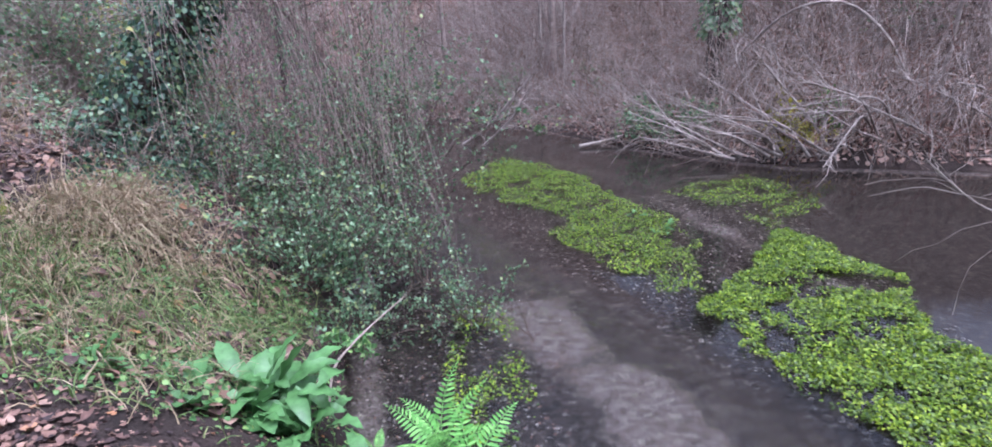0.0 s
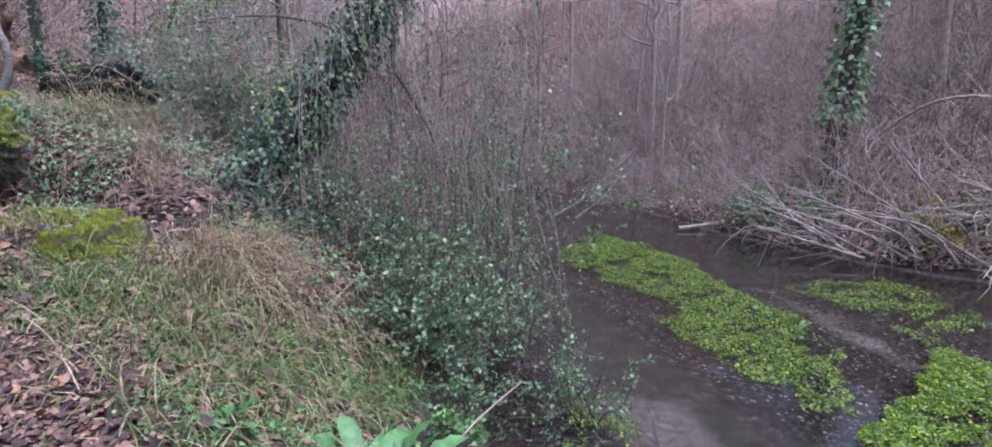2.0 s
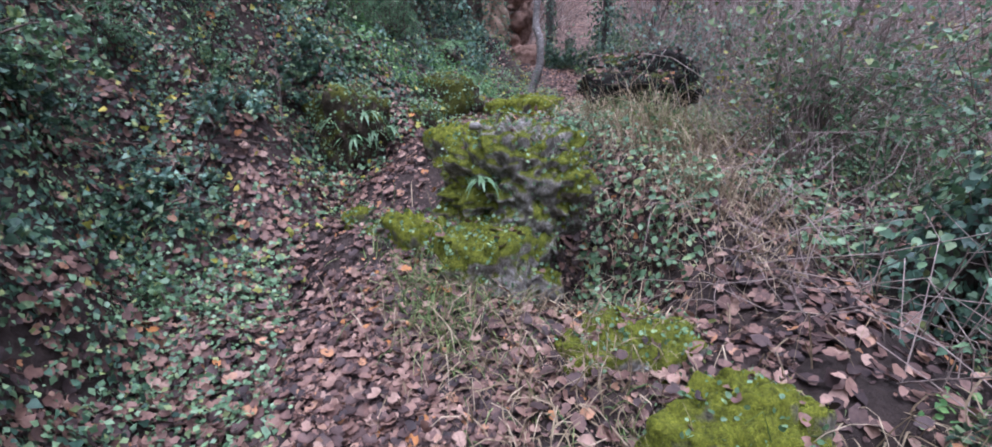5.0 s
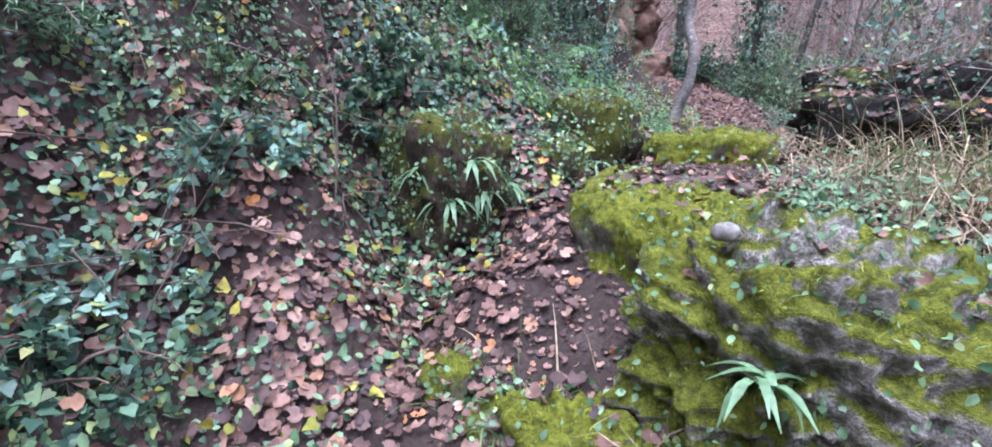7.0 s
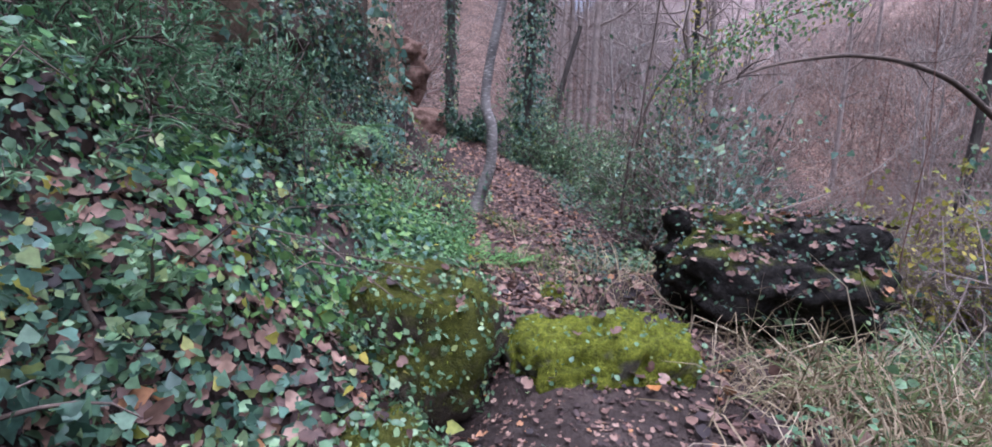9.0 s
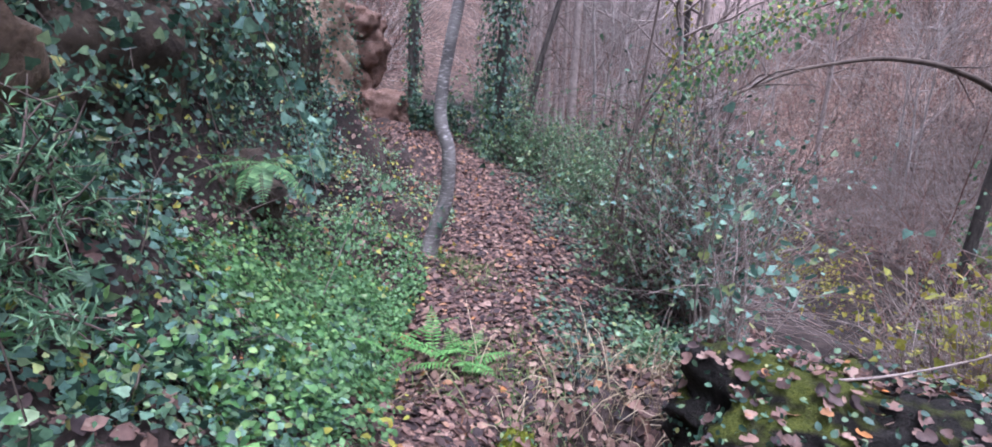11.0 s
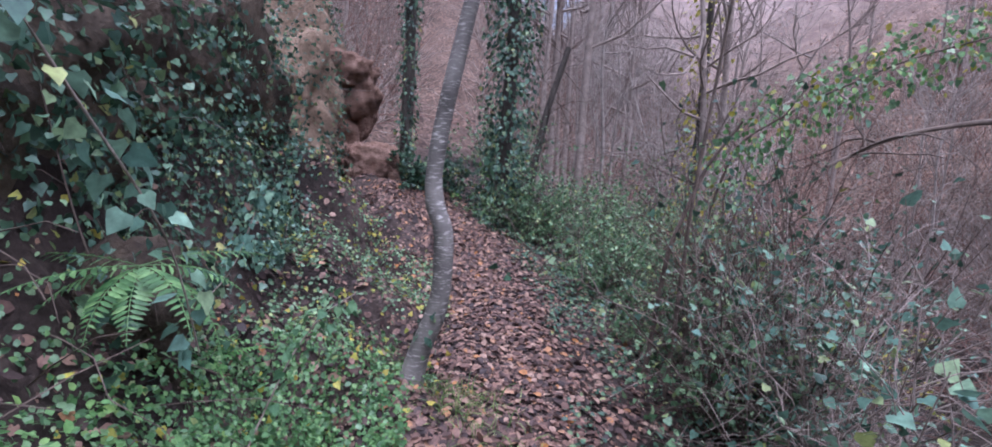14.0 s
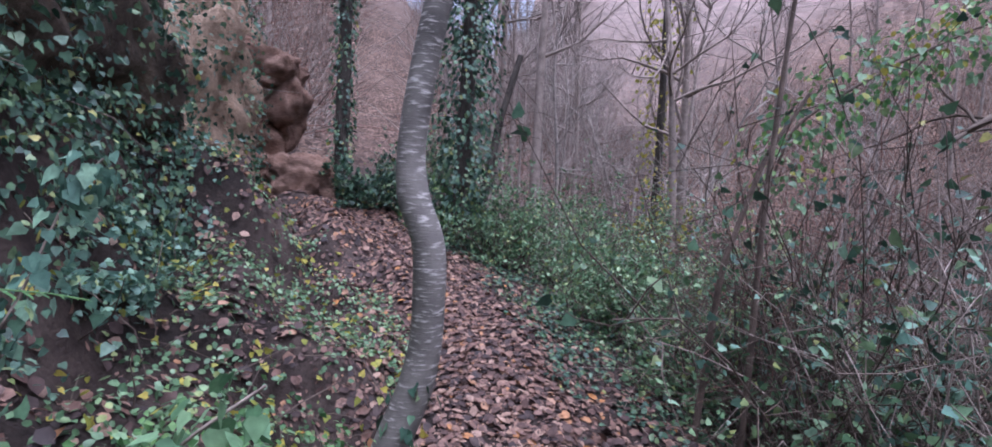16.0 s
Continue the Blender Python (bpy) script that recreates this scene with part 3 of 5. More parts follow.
boulder("mossy_rock", (-4.1, 3.74, 1.42), (0.36, 0.36, 0.44), ROCK_MOSSY, "squat rock under yellow-green moss among tall grass", 20, 1)
boulder("mossy_rock", (-4.85, 3.8, 1.5), (0.45, 0.36, 0.38), ROCK, "low mossy rock half buried in leaf litter", 70, 11)
boulder("mossy_rock", (-6.02, 3.92, 2.42), (0.5, 0.46, 0.42), ROCK, "pale tufa rock with moss and small plants on it", 30, 2, fine=1.5, detail=6)
boulder("mossy_rock", (-6.78, 4.0, 2.44), (0.42, 0.38, 0.42), ROCK_MOSSY, "mossy tufa block beside a dark crack", 15, 12)
boulder("mossy_rock", (-6.2, 3.22, 1.95), (0.25, 0.22, 0.33), ROCK_MOSSY, "upright stone thick with bright moss at the step", 10, 3)
boulder("mossy_rock", (-6.62, 2.95, 2.16), (0.11, 0.09, 0.13), ROCK_MOSSY, "small rounded stone with a moss cap", 40, 13, detail=4)
boulder("mossy_rock", (-6.4, 3.08, 2.08), (0.16, 0.12, 0.14), ROCK, "flat grey step stone with some moss", 70, 14, detail=4)
boulder("mossy_rock", (-5.75, 3.5, 1.9), (0.45, 0.3, 0.34), ROCK, "bare weathered grey rock under the larger rock", 20, 15)
boulder("mossy_rock", (-7.15, 4.4, 2.5), (0.58, 0.5, 0.34), ROCK_MOSSY, "broad mossy rock ledge with worn soil on top", 50, 4)
boulder("mossy_rock", (-7.85, 5.2, 2.74), (0.46, 0.32, 0.33), ROCK_MOSSY, "round mossy hummock of rock beside the trail", 50, 16)
boulder("mossy_rock", (-8.95, 5.65, 2.72), (0.2, 0.14, 0.18), ROCK_MOSSY, "mossy stone edging the narrow trail", 40, 17, detail=4)
boulder("mossy_rock", (-8.75, 6.0, 2.7), (0.1, 0.08, 0.2), ROCK_MOSSY, "thin mossy stone edging the narrow trail", 40, 18, detail=4)
boulder("mossy_rock", (-7.68, 3.22, 2.74), (0.36, 0.32, 0.44), ROCK_BROWN, "brown mossy rock in the bank with strap ferns", 20, 19)
boulder("mossy_rock", (-7.85, 3.95, 2.72), (0.24, 0.2, 0.3), ROCK_BROWN, "mossy stone set in the ivy bank", 0, 33, detail=4)
boulder("mossy_rock", (-8.35, 4.5, 2.95), (0.34, 0.26, 0.36), ROCK_BROWN, "ivy-grown mossy rock beside the trail", 40, 34, detail=4)
worn = boulder("worn_soil", (-7.05, 4.36, 2.76), (0.4, 0.27, 0.1), PATH_SOIL, "worn patch of trodden soil on the mossy ledge", 50, 35, "soil", rough=0.3, square=0.1, detail=4, fine=0.5)
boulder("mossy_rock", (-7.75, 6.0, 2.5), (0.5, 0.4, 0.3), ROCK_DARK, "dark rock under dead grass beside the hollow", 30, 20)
boulder("overhanging_rock", (-7.5, 6.5, 3.14), (0.64, 0.5, 0.36), ROCK_DARK, "dark overhanging rock capped with soil and leaves", 15, 6, rough=0.35, square=0.15, fine=0.6)
boulder("stone", (-6.03, 3.6, 2.83), (0.042, 0.032, 0.028), PEBBLE, "loose grey stone lying on the mossy rock", 25, 21, "stone", detail=3)
boulder("stone", (-6.05, 2.82, 1.92), (0.1, 0.07, 0.07), PEBBLE, "smooth grey stone half buried in the path", 25, 22, "stone", detail=3)
boulder("sandstone_boulder", (-17.6, 10.55, 4.35), (0.75, 0.5, 0.45), SANDSTONE, "pale pink sandstone boulder beside the path", 30, 7, square=0.3)
boulder("sandstone_boulder", (-16.7, 11.2, 4.2), (0.6, 0.5, 0.55), SANDSTONE, "low reddish sandstone boulder against the ivy", 60, 23, square=0.3)
boulder("sandstone_outcrop", (-17.75, 10.95, 6.0), (0.8, 0.6, 0.55), SANDSTONE, "jutting ledge of weathered pink sandstone", 30, 8, rough=0.3, fine=0.9, square=0.5, lean=14)
boulder("sandstone_outcrop", (-17.85, 10.95, 5.1), (0.72, 0.6, 0.75), SANDSTONE, "undercut pink sandstone below the ledge", 50, 9, rough=0.3, fine=0.9, square=0.5)
boulder("sandstone_outcrop", (-17.5, 11.25, 5.6), (0.5, 0.5, 0.75), SANDSTONE, "weathered pink sandstone face with a hollow", 40, 46, rough=0.4, fine=0.45, square=0.4)
ivy_bank = boulder("ivy_bank", (-18.75, 10.3, 5.9), (1.15, 1.1, 2.7), EARTH, "steep earth bank hung with dark ivy beside the sandstone", 20, 29, "earth bank", rough=0.3, square=0.3)
ivy_bank_low = boulder("ivy_bank", (-16.6, 9.2, 4.9), (1.0, 0.9, 1.6), EARTH, "earth bank under dark ivy above the path", 20, 31, "earth bank", rough=0.3, square=0.3)
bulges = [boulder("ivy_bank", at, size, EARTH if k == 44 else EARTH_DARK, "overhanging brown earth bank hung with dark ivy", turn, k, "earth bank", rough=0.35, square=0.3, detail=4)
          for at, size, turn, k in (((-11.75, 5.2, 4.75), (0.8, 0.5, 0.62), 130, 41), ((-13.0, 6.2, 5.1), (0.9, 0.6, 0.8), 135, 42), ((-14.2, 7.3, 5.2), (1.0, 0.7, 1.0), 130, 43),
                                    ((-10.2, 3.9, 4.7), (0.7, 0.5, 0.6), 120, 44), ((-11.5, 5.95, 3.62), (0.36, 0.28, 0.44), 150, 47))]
boulder("earth_face", (-12.4, 5.35, 4.9), (0.9, 0.45, 0.9), EARTH, "bare brown earth face in the ivy bank", 130, 24, "earth bank", rough=0.3)


# ---- trees ----
def curve(pts, knots):
    pts = np.array(pts, float)
    u, k = np.linspace(0, len(pts) - 1, knots), np.arange(len(pts))
    line = np.stack([np.interp(u, k, pts[:, c]) for c in range(3)], -1)
    for _ in range(3):
        line[1:-1] = (line[:-2] + 2 * line[1:-1] + line[2:]) / 4
    return line


def trunk(name, pts, r0, r1, mat, parent, sides=14, knots=40, flare=0.5, label="", wob=0.05):
    line = curve(pts, knots)
    r = np.linspace(r0, r1, knots) * (1 + wob * np.sin(np.linspace(0, 23, knots)) + wob * 0.6 * np.sin(np.linspace(1, 51, knots)))
    r[:5] *= 1 + flare * np.array([1, 0.55, 0.3, 0.15, 0.05])
    part(name, shifted(tubes(line[None], r[None], sides), parent.location), mat, parent, label, smooth=True)
    return line


def clad(name, line, parent, count, size, mat, spread, shape=LOBED, label="", lo=0.0):
    """Leaves clinging round a stem."""
    p, w = along(line[None], count, lo)
    out = sprayed(count, 0.1)
    out = unit(out - (out * w).sum(-1, keepdims=True) * w)
    s = spread * rng.uniform(0.3, 1, count)[:, None]
    geo = leaves(shape, p + out * s, unit(np.array([0, 0, -1.0]) + out * 0.6 + rng.normal(0, 0.4, (count, 3))), unit(out + rng.normal(0, 0.4, (count, 3))), size * rng.uniform(0.6, 1.3, count), 0.9)
    part(name, shifted(geo, parent.location), mat, parent, label, kind="stuff")


TRUNK_PTS = [(-11.0, 7.34, 3.0), (-10.95, 7.39, 3.3), (-10.89, 7.45, 3.5), (-10.86, 7.48, 3.7), (-10.865, 7.49, 3.93), (-10.87, 7.49, 4.1), (-10.95, 7.47, 4.26), (-10.97, 7.47, 4.42),
             (-10.965, 7.48, 4.55), (-10.95, 7.51, 4.79), (-10.92, 7.55, 5.05), (-10.86, 7.62, 5.5), (-10.76, 7.7, 6.1), (-10.6, 7.8, 7.0), (-10.45, 7.9, 8.0), (-10.3, 8.0, 9.3), (-10.2, 8.2, 11)]
TRUNK_PTS = [(x + 0.035, y + 0.015, z) for x, y, z in TRUNK_PTS]
tree = thing("tree", "slender grey-barked tree with a kinked trunk beside the path", "tree", (-10.93, 7.37, 3.2))
line = trunk("trunk", TRUNK_PTS, 0.074, 0.04, SMOOTH_BARK, tree, wob=0.03, sides=20, knots=70, flare=0.4)
clad("ivy_sprig", line[5:11], tree, 22, 0.055, IVY, 0.11, label="small dark ivy sprig")
b, r = shoots(line[50:68:2], sprayed(9, 2.2), rng.uniform(1.2, 2.2, 9), 8, 0.12, -0.2, 0.02, 0.005, 5)
for i in range(9):
    part("limb", shifted(tubes(b[i:i + 1], r[i:i + 1], 5), tree.location), SMOOTH_BARK, tree, smooth=True)

lean = thing("leaning_tree", "dark leaning trunk smothered in ivy over the stream", "tree", (-4.5, 5.4, 1.2))
line = trunk("trunk", [(-4.75, 5.25, 0.9), (-4.3, 5.6, 1.7), (-3.9, 5.9, 2.4), (-3.3, 6.35, 3.4), (-2.6, 6.9, 4.6), (-1.9, 7.4, 6.0), (-1.5, 7.7, 8)], 0.19, 0.1, BARK, lean)
clad("ivy", line, lean, 7500, 0.055, IVY, 0.42, label="dense dark ivy sleeve")
clad("ivy_fringe", line, lean, 900, 0.06, BUSH, 0.6, OVAL, lo=0.2)
p, w = along(line[None], 330, 0.05)
b, r = shoots(p, sprayed(330, -0.6), rng.uniform(0.5, 1.5, 330), 7, 0.28, 0.7, 0.006, 0.002)
part("twig_mass", shifted(tubes(b, r, 3), lean.location), TWIG_DARK, lean, "tangle of dead twigs")

far_tree = thing("tree", "dark trunk with ivy on the far bank", "tree", (4.75, 14.8, 1.2))
line = trunk("trunk", [(4.75, 14.75, 0.7), (4.7, 14.8, 2.2), (4.85, 14.9, 3.6), (5.1, 15, 6), (5.2, 15, 9)], 0.24, 0.15, BARK, far_tree)
clad("ivy", line[12:], far_tree, 1500, 0.13, BUSH, 0.55, OVAL, "light green ivy sleeve")


def ivy_column(at, top, r, count, size, spread, mat, label):
    t = thing("ivy_clad_tree", label, "tree", (at[0], at[1], at[2]))
    ln = trunk("trunk", [(at[0], at[1], at[2] - 0.4), tuple((np.array(at) + np.array(top)) / 2 + 0.05), top], r, r * 0.7, BARK, t)
    clad("ivy", ln, t, count, size, mat, spread, OVAL)


ivy_column((-13.9, 11.7, 3.2), (-14.0, 11.9, 9.5), 0.12, 4200, 0.075, 0.5, IVY, "tree trunk clad in dark ivy behind the path")
ivy_column((-16.6, 11.9, 3.9), (-16.8, 12.0, 10), 0.13, 1800, 0.07, 0.24, IVY, "straight dark trunk with ivy beside the sandstone")
ivy_column((-12.9, 17.5, 1.0), (-12.9, 17.8, 9.0), 0.1, 700, 0.1, 0.6, YELLOW, "thin tree with yellowing leaves across the stream")

snag = thing("dead_tree", "broken grey snag with hanging strands of twigs", "tree", (-15.95, 15.2, 3.2))
line = trunk("trunk", [(-16.0, 15.1, 2.2), (-15.95, 15.3, 4.0), (-15.8, 15.6, 5.8), (-15.6, 16.05, 7.35)], 0.1, 0.07, BARK, snag)
b, r = shoots(line[20:38], sprayed(18, 0.1), rng.uniform(1, 2.2, 18), 8, 0.15, 0.6, 0.012, 0.003)
part("twig_mass", shifted(tubes(b, r, 3), snag.location), TWIG_DARK, snag)


def bare_tree(at, tall, r, seed, label, wood):
    """A thin leafless tree: trunk, limbs and fine twigs."""
    t = thing("bare_tree", label, "tree", at, "bare trees on the slopes")
    a = np.array(at)
    ln = trunk("trunk", [a - (0, 0, 0.4), a + (rng.normal(0, 0.1), rng.normal(0, 0.1), tall * 0.35), a + (rng.normal(0, 0.3), rng.normal(0, 0.3), tall * 0.7), a + (rng.normal(0, 0.5), rng.normal(0, 0.5), tall)], r, r * 0.25, wood, t, sides=7, knots=14)
    m = 16
    p, _ = along(ln[None], m, 0.3)
    b1, r1 = shoots(p, sprayed(m, 1.0), rng.uniform(0.15, 0.38, m) * tall, 7, 0.16, -0.15, r * 0.36, 0.006)
    part("crown", shifted(tubes(b1, r1, 4), at), wood, t)
    p, w = along(b1, 130, 0.2)
    b2, r2 = shoots(p, unit(w + sprayed(130, 0.5) * 0.9), rng.uniform(0.5, 1.5, 130), 3, 0.16, 0.0, 0.009, 0.004)
    part("twig_mass", shifted(tubes(b2, r2, 3), at), wood, t, kind="stuff")
    return t


# every second kind takes the paler wood, its tone standing in for haze
kinds = [bare_tree((-6.0 - 3 * i, 31.0 + i, ground_z(-6.0 - 3 * i, 31.0 + i)), h, r, i, lb, (TWIG, TWIG_PALE)[i % 2]) for i, (h, r, lb) in enumerate((
    (9, 0.09, "tall leafless tree with pale brown twigs on the slope"), (7, 0.06, "thin leafless sapling with upright twigs on the slope"),
    (11, 0.12, "tall leafless tree with a dark trunk on the slope"), (6, 0.05, "short leafless sapling among dry brush")))]
spots = []
while len(spots) < 120:
    x, y = rng.uniform(-40, 13), rng.uniform(9, 46)
    f, d = float(far_side(np.array([x]), np.array([y]))[0]), float(side_of(np.array([x]), np.array([y]))[0])
    if (f > 1.5 or (d > 2.5 and x < -18) or (d < -3 and x < -19)) and all((x - a) ** 2 + (y - b) ** 2 > 1.6 for a, b in spots):
        spots.append((x, y))
while len(spots) < 138:  # slim trees at the bend of the valley
    x, y = rng.uniform(-21, -11.5), rng.uniform(15, 25)
    if ground_z(x, y) > 0.1 and float(side_of(np.array([x]), np.array([y]))[0]) < -1.5 and all((x - a) ** 2 + (y - b) ** 2 > 0.9 for a, b in spots):
        spots.append((x, y))
for i, (x, y) in enumerate(spots):
    copy_thing(kinds[i % 4], pose(x, y, ground_z(x, y), 0, 0, float(rng.uniform(0, 360))))


# ---- shrubs ----
def bush(name, at, size, count, leaf, mat, label, shape=KITE, stem=TWIG_DARK, stems=26, twigs=200, wander=0.22, category="shrub", up=0.6, sag=0.1, width=0.8, hang=0.0, group=""):
    """A shrub: stems from the root, twigs off them, leaves along the twigs."""
    at = np.array(at, float)
    t = thing(name, label, category, at, group)
    size = np.array(size, float)
    base = at + rng.normal(0, 0.14, (stems, 3)) * size * [1, 1, 0.2]
    way = sprayed(stems, up) * size
    way[:, 2] = np.abs(way[:, 2]) + 0.15 * size[2]
    way = unit(way)
    b1, r1 = shoots(base, way, rng.uniform(0.55, 1.1, stems) * size.max(), 7, wander, sag * 0.5, 0.009, 0.002)
    part("branchwork", shifted(tubes(b1, r1, 4), at), stem, t, kind="stuff")
    p, w = along(b1, twigs, 0.2)
    b2, r2 = shoots(p, unit(w * 0.5 + sprayed(twigs, 0.3 - hang)), rng.uniform(0.12, 0.42, twigs) * size.max(), 4, 0.25, sag * 0.6 + hang, 0.0038, 0.0012)
    part("twig_mass", shifted(tubes(b2, r2, 3), at), stem, t, kind="stuff")
    p, w = along(b2, count, 0.1)
    out = unit(w * 0.4 + sprayed(count, 0.1))
    geo = leaves(shape, p + rng.normal(0, 0.012, (count, 3)), out, sprayed(count, 0.9), leaf * rng.uniform(0.5, 1.3, count), width, rng.uniform(0.3, 1.6, count))
    part("foliage", shifted(geo, at), mat, t, kind="stuff")
    return t


G = ground_z
bush("shrub", (-2.0, 5.0, 0.35), (1.2, 1.0, 1.4), 5400, 0.05, BUSH, "small-leaved green shrub overhanging the water", twigs=620, stems=40)
bush("shrub", (-2.7, 5.8, 0.5), (1.3, 1.2, 1.7), 5200, 0.05, BUSH, "dense green shrub at the foot of the leaning trunk", twigs=800, stems=50)
bush("shrub", (-3.6, 5.5, 1.0), (1.1, 0.9, 1.1), 4200, 0.055, IVY, "dark green shrub at the foot of the leaning trunk", twigs=300)
bush("shrub", (-1.2, 4.4, 0.1), (0.55, 0.5, 0.55), 800, 0.04, BUSH, "thin low shrub at the water's edge", twigs=120, stems=14)
bush("shrub", (-0.95, 5.5, 0.1), (1.0, 0.8, 1.3), 1500, 0.045, BUSH, "loose arching shrub trailing into the stream", twigs=260, stems=22, sag=0.45)
bush("sprig", (-0.15, 4.75, 0.0), (0.75, 0.5, 0.5), 900, 0.04, BUSH, "low leafy sprig with bare twigs on the water", twigs=120, stems=14, sag=0.25)
bush("sprig", (-1.0, 3.95, 0.2), (0.3, 0.25, 0.3), 300, 0.05, BUSH_FRESH, "fresh green sprig on the bank", twigs=60, stems=10)
bush("shrub", (-2.3, 8.2, 0.0), (1.8, 1.6, 3.6), 5200, 0.06, BUSH, "thin shrub over the far bend of the stream", twigs=800, stems=50)
bush("shrub", (-4.8, 7.4, 0.9), (1.9, 1.7, 2.6), 8000, 0.055, BUSH, "tangled green shrub behind the leaning trunk", twigs=520, stems=40)
bush("shrub", (-15.75, 11.75, 3.7), (1.0, 0.85, 1.0), 5200, 0.07, IVY, "rounded dark ivy bush beside the path", LOBED, twigs=420, stems=40)
bush("shrub", (-14.6, 12.3, 3.2), (1.1, 1.1, 1.6), 5000, 0.06, IVY, "dark bush with some bright green leaves", twigs=360, stems=36)
bush("sprig", (-14.2, 11.9, 3.6), (0.35, 0.35, 0.8), 420, 0.09, BUSH_FRESH, "bright green leafy sprig", twigs=60, stems=12)
for (x, y, s, n, m, l) in ((-13.2, 11.9, 0.9, 3800, BUSH, "light green shrub beside the path"), (-12.5, 12.7, 1.0, 3800, BUSH, "light green shrub below the path"),
                           (-11.7, 11.6, 0.9, 3600, BUSH, "small-leaved shrub beside the path"), (-11.1, 10.9, 0.8, 3000, BUSH, "low small-leaved shrub beside the path"),
                           (-12.0, 14.2, 2.0, 5200, BUSH, "tall green shrub near the stream"), (-11.3, 12.5, 1.5, 4200, BUSH, "tall loose green shrub below the path"), (-10.6, 13.0, 1.6, 3200, IVY, "dark green shrub near the stream"), (-13.8, 14.2, 1.3, 3400, BUSH, "feathery green shrub below the path"),
                           (-10.4, 10.2, 0.6, 1500, BUSH, "low green shrub at the trail's edge")):
    bush("shrub", (x, y, G(x, y)), (s * 1.2, s * 1.2, s * 1.4), int(n * 1.3), 0.055, m, l, twigs=int(n / 6), stems=44)
for (x, y, s, n, m, l) in ((-11.6, 16.5, 1.5, 2600, IVY, "dark evergreen shrub across the stream"), (-14.6, 17.5, 1.6, 2400, BUSH, "green shrub at the foot of the slope"), (-16.8, 15.2, 1.2, 2200, BUSH, "light green shrub below the snag"), (-9.4, 15.5, 1.3, 1600, YELLOW, "shrub with yellow-green leaves by the stream")):
    bush("shrub", (x, y, max(G(x, y), 0.0)), (s, s, s * 1.6), n, 0.075, m, l, twigs=int(n / 7), stems=34)
bush("shrub", (-12.1, 15.6, G(-12.1, 15.6)), (0.9, 0.9, 2.6), 1500, 0.08, YELLOW, "slender shrub with yellow-green leaves", twigs=260, stems=24, up=1.6)

# far bank shrubs
for (x, y, s, n, m, l) in ((5.6, 11.7, 0.9, 900, YELLOW, "yellow-green shrub on the far bank"), (6.3, 12.2, 0.75, 1100, BUSH_FRESH, "bright green fern-like shrub on the far bank"),
                           (3.0, 13.9, 1.0, 1500, BUSH, "grey-green low shrub on the far bank"), (4.0, 13.3, 0.9, 1300, BUSH, "grey-green low shrub on the far bank"),
                           (-1.6, 20.5, 1.6, 1500, BUSH, "green shrub on the far slope"), (9.0, 14.5, 1.3, 600, BUSH, "thin green shrub on the far slope"),
                           (2.3, 19, 1.5, 700, BUSH, "thin green shrub on the far slope"), (-5.5, 24.5, 2.0, 1800, BUSH, "large green shrub on the far slope"), (7.4, 17.0, 1.3, 500, BUSH, "thin green shrub on the far slope"),
                           (0.1, 17.4, 0.35, 160, BUSH_FRESH, "small bright green plant at the waterline")):
    bush("shrub", (x, y, G(x, y)), (s, s, s * 0.85), n, 0.11, m, l, twigs=int(n / 6), stems=24, width=0.6)

# feathery evergreen hanging over the ivy bank
for (x, y, z, s, n) in ((-9.5, 3.3, 4.1, 0.85, 6500), (-8.9, 3.6, 4.0, 0.7, 4500), (-8.75, 2.7, 3.5, 0.7, 4500), (-9.5, 4.3, 4.6, 0.7, 3200), (-7.6, 1.5, 3.3, 0.8, 4500), (-8.4, 2.0, 3.9, 0.9, 5000)):
    bush("feathery_shrub", (x, y, min(z, G(x, y) + 0.25)), (s, s, s), n, 0.055, FEATHER, "feathery fine-leaved evergreen hanging on the bank", SLIM, twigs=int(n / 16), stems=26, width=0.14, sag=0.3, hang=0.25, group="feathery shrubs on the bank")

# clumps of ivy and evergreen on the bank
placed = 0
while placed < 46:
    x, y = float(rng.uniform(-15.5, -5.4)), float(rng.uniform(0.9, 10.5))
    d = float(side_of(np.array([x]), np.array([y]))[0])
    if not (1.9 if x < -10 else 0.85) < d < 3.4:
        continue
    s = float(rng.uniform(0.26, 0.5)) * (0.75 if d < 1.2 else 1.1)
    m, l = ((IVY, "dark ivy clump on the bank"), (BUSH, "small-leaved green clump on the bank"), (IVY_PALE, "bluish ivy clump on the bank"), (IVY, "shaggy ivy clump with hanging shoots on the bank"))[placed % 4]
    bush("ivy_clump", (x, y, G(x, y)), (s, s, s * 0.9), int(2200 * s), 0.042, m, l, LOBED if m is not BUSH else KITE, TWIG_DARK, 14, 60, 0.25, "ivy", 0.5, 0.5, 0.9, 0.25, "ivy clumps on the bank")
    placed += 1

# ---- right-hand thicket beside the upper trail ----
stems = thing("thin_stems", "two thin dark crossing stems beside the path", "sapling", (-9.87, 9.1, 2.4))
trunk("stem", [(-9.9, 9.05, 1.9), (-9.86, 9.1, 3.0), (-9.85, 9.2, 4.3), (-9.8, 9.34, 5.35), (-9.7, 9.4, 6.6)], 0.022, 0.01, TWIG_DARK, stems, sides=7)
trunk("stem", [(-10.2, 9.3, 2.2), (-10.08, 9.41, 3.9), (-9.9, 9.58, 4.6), (-9.7, 9.75, 5.0)], 0.024, 0.012, TWIG_DARK, stems, sides=7)
branch = thing("dead_branch", "long dead branch arching through the thicket", "branch", (-8.1, 11.3, 4.0))
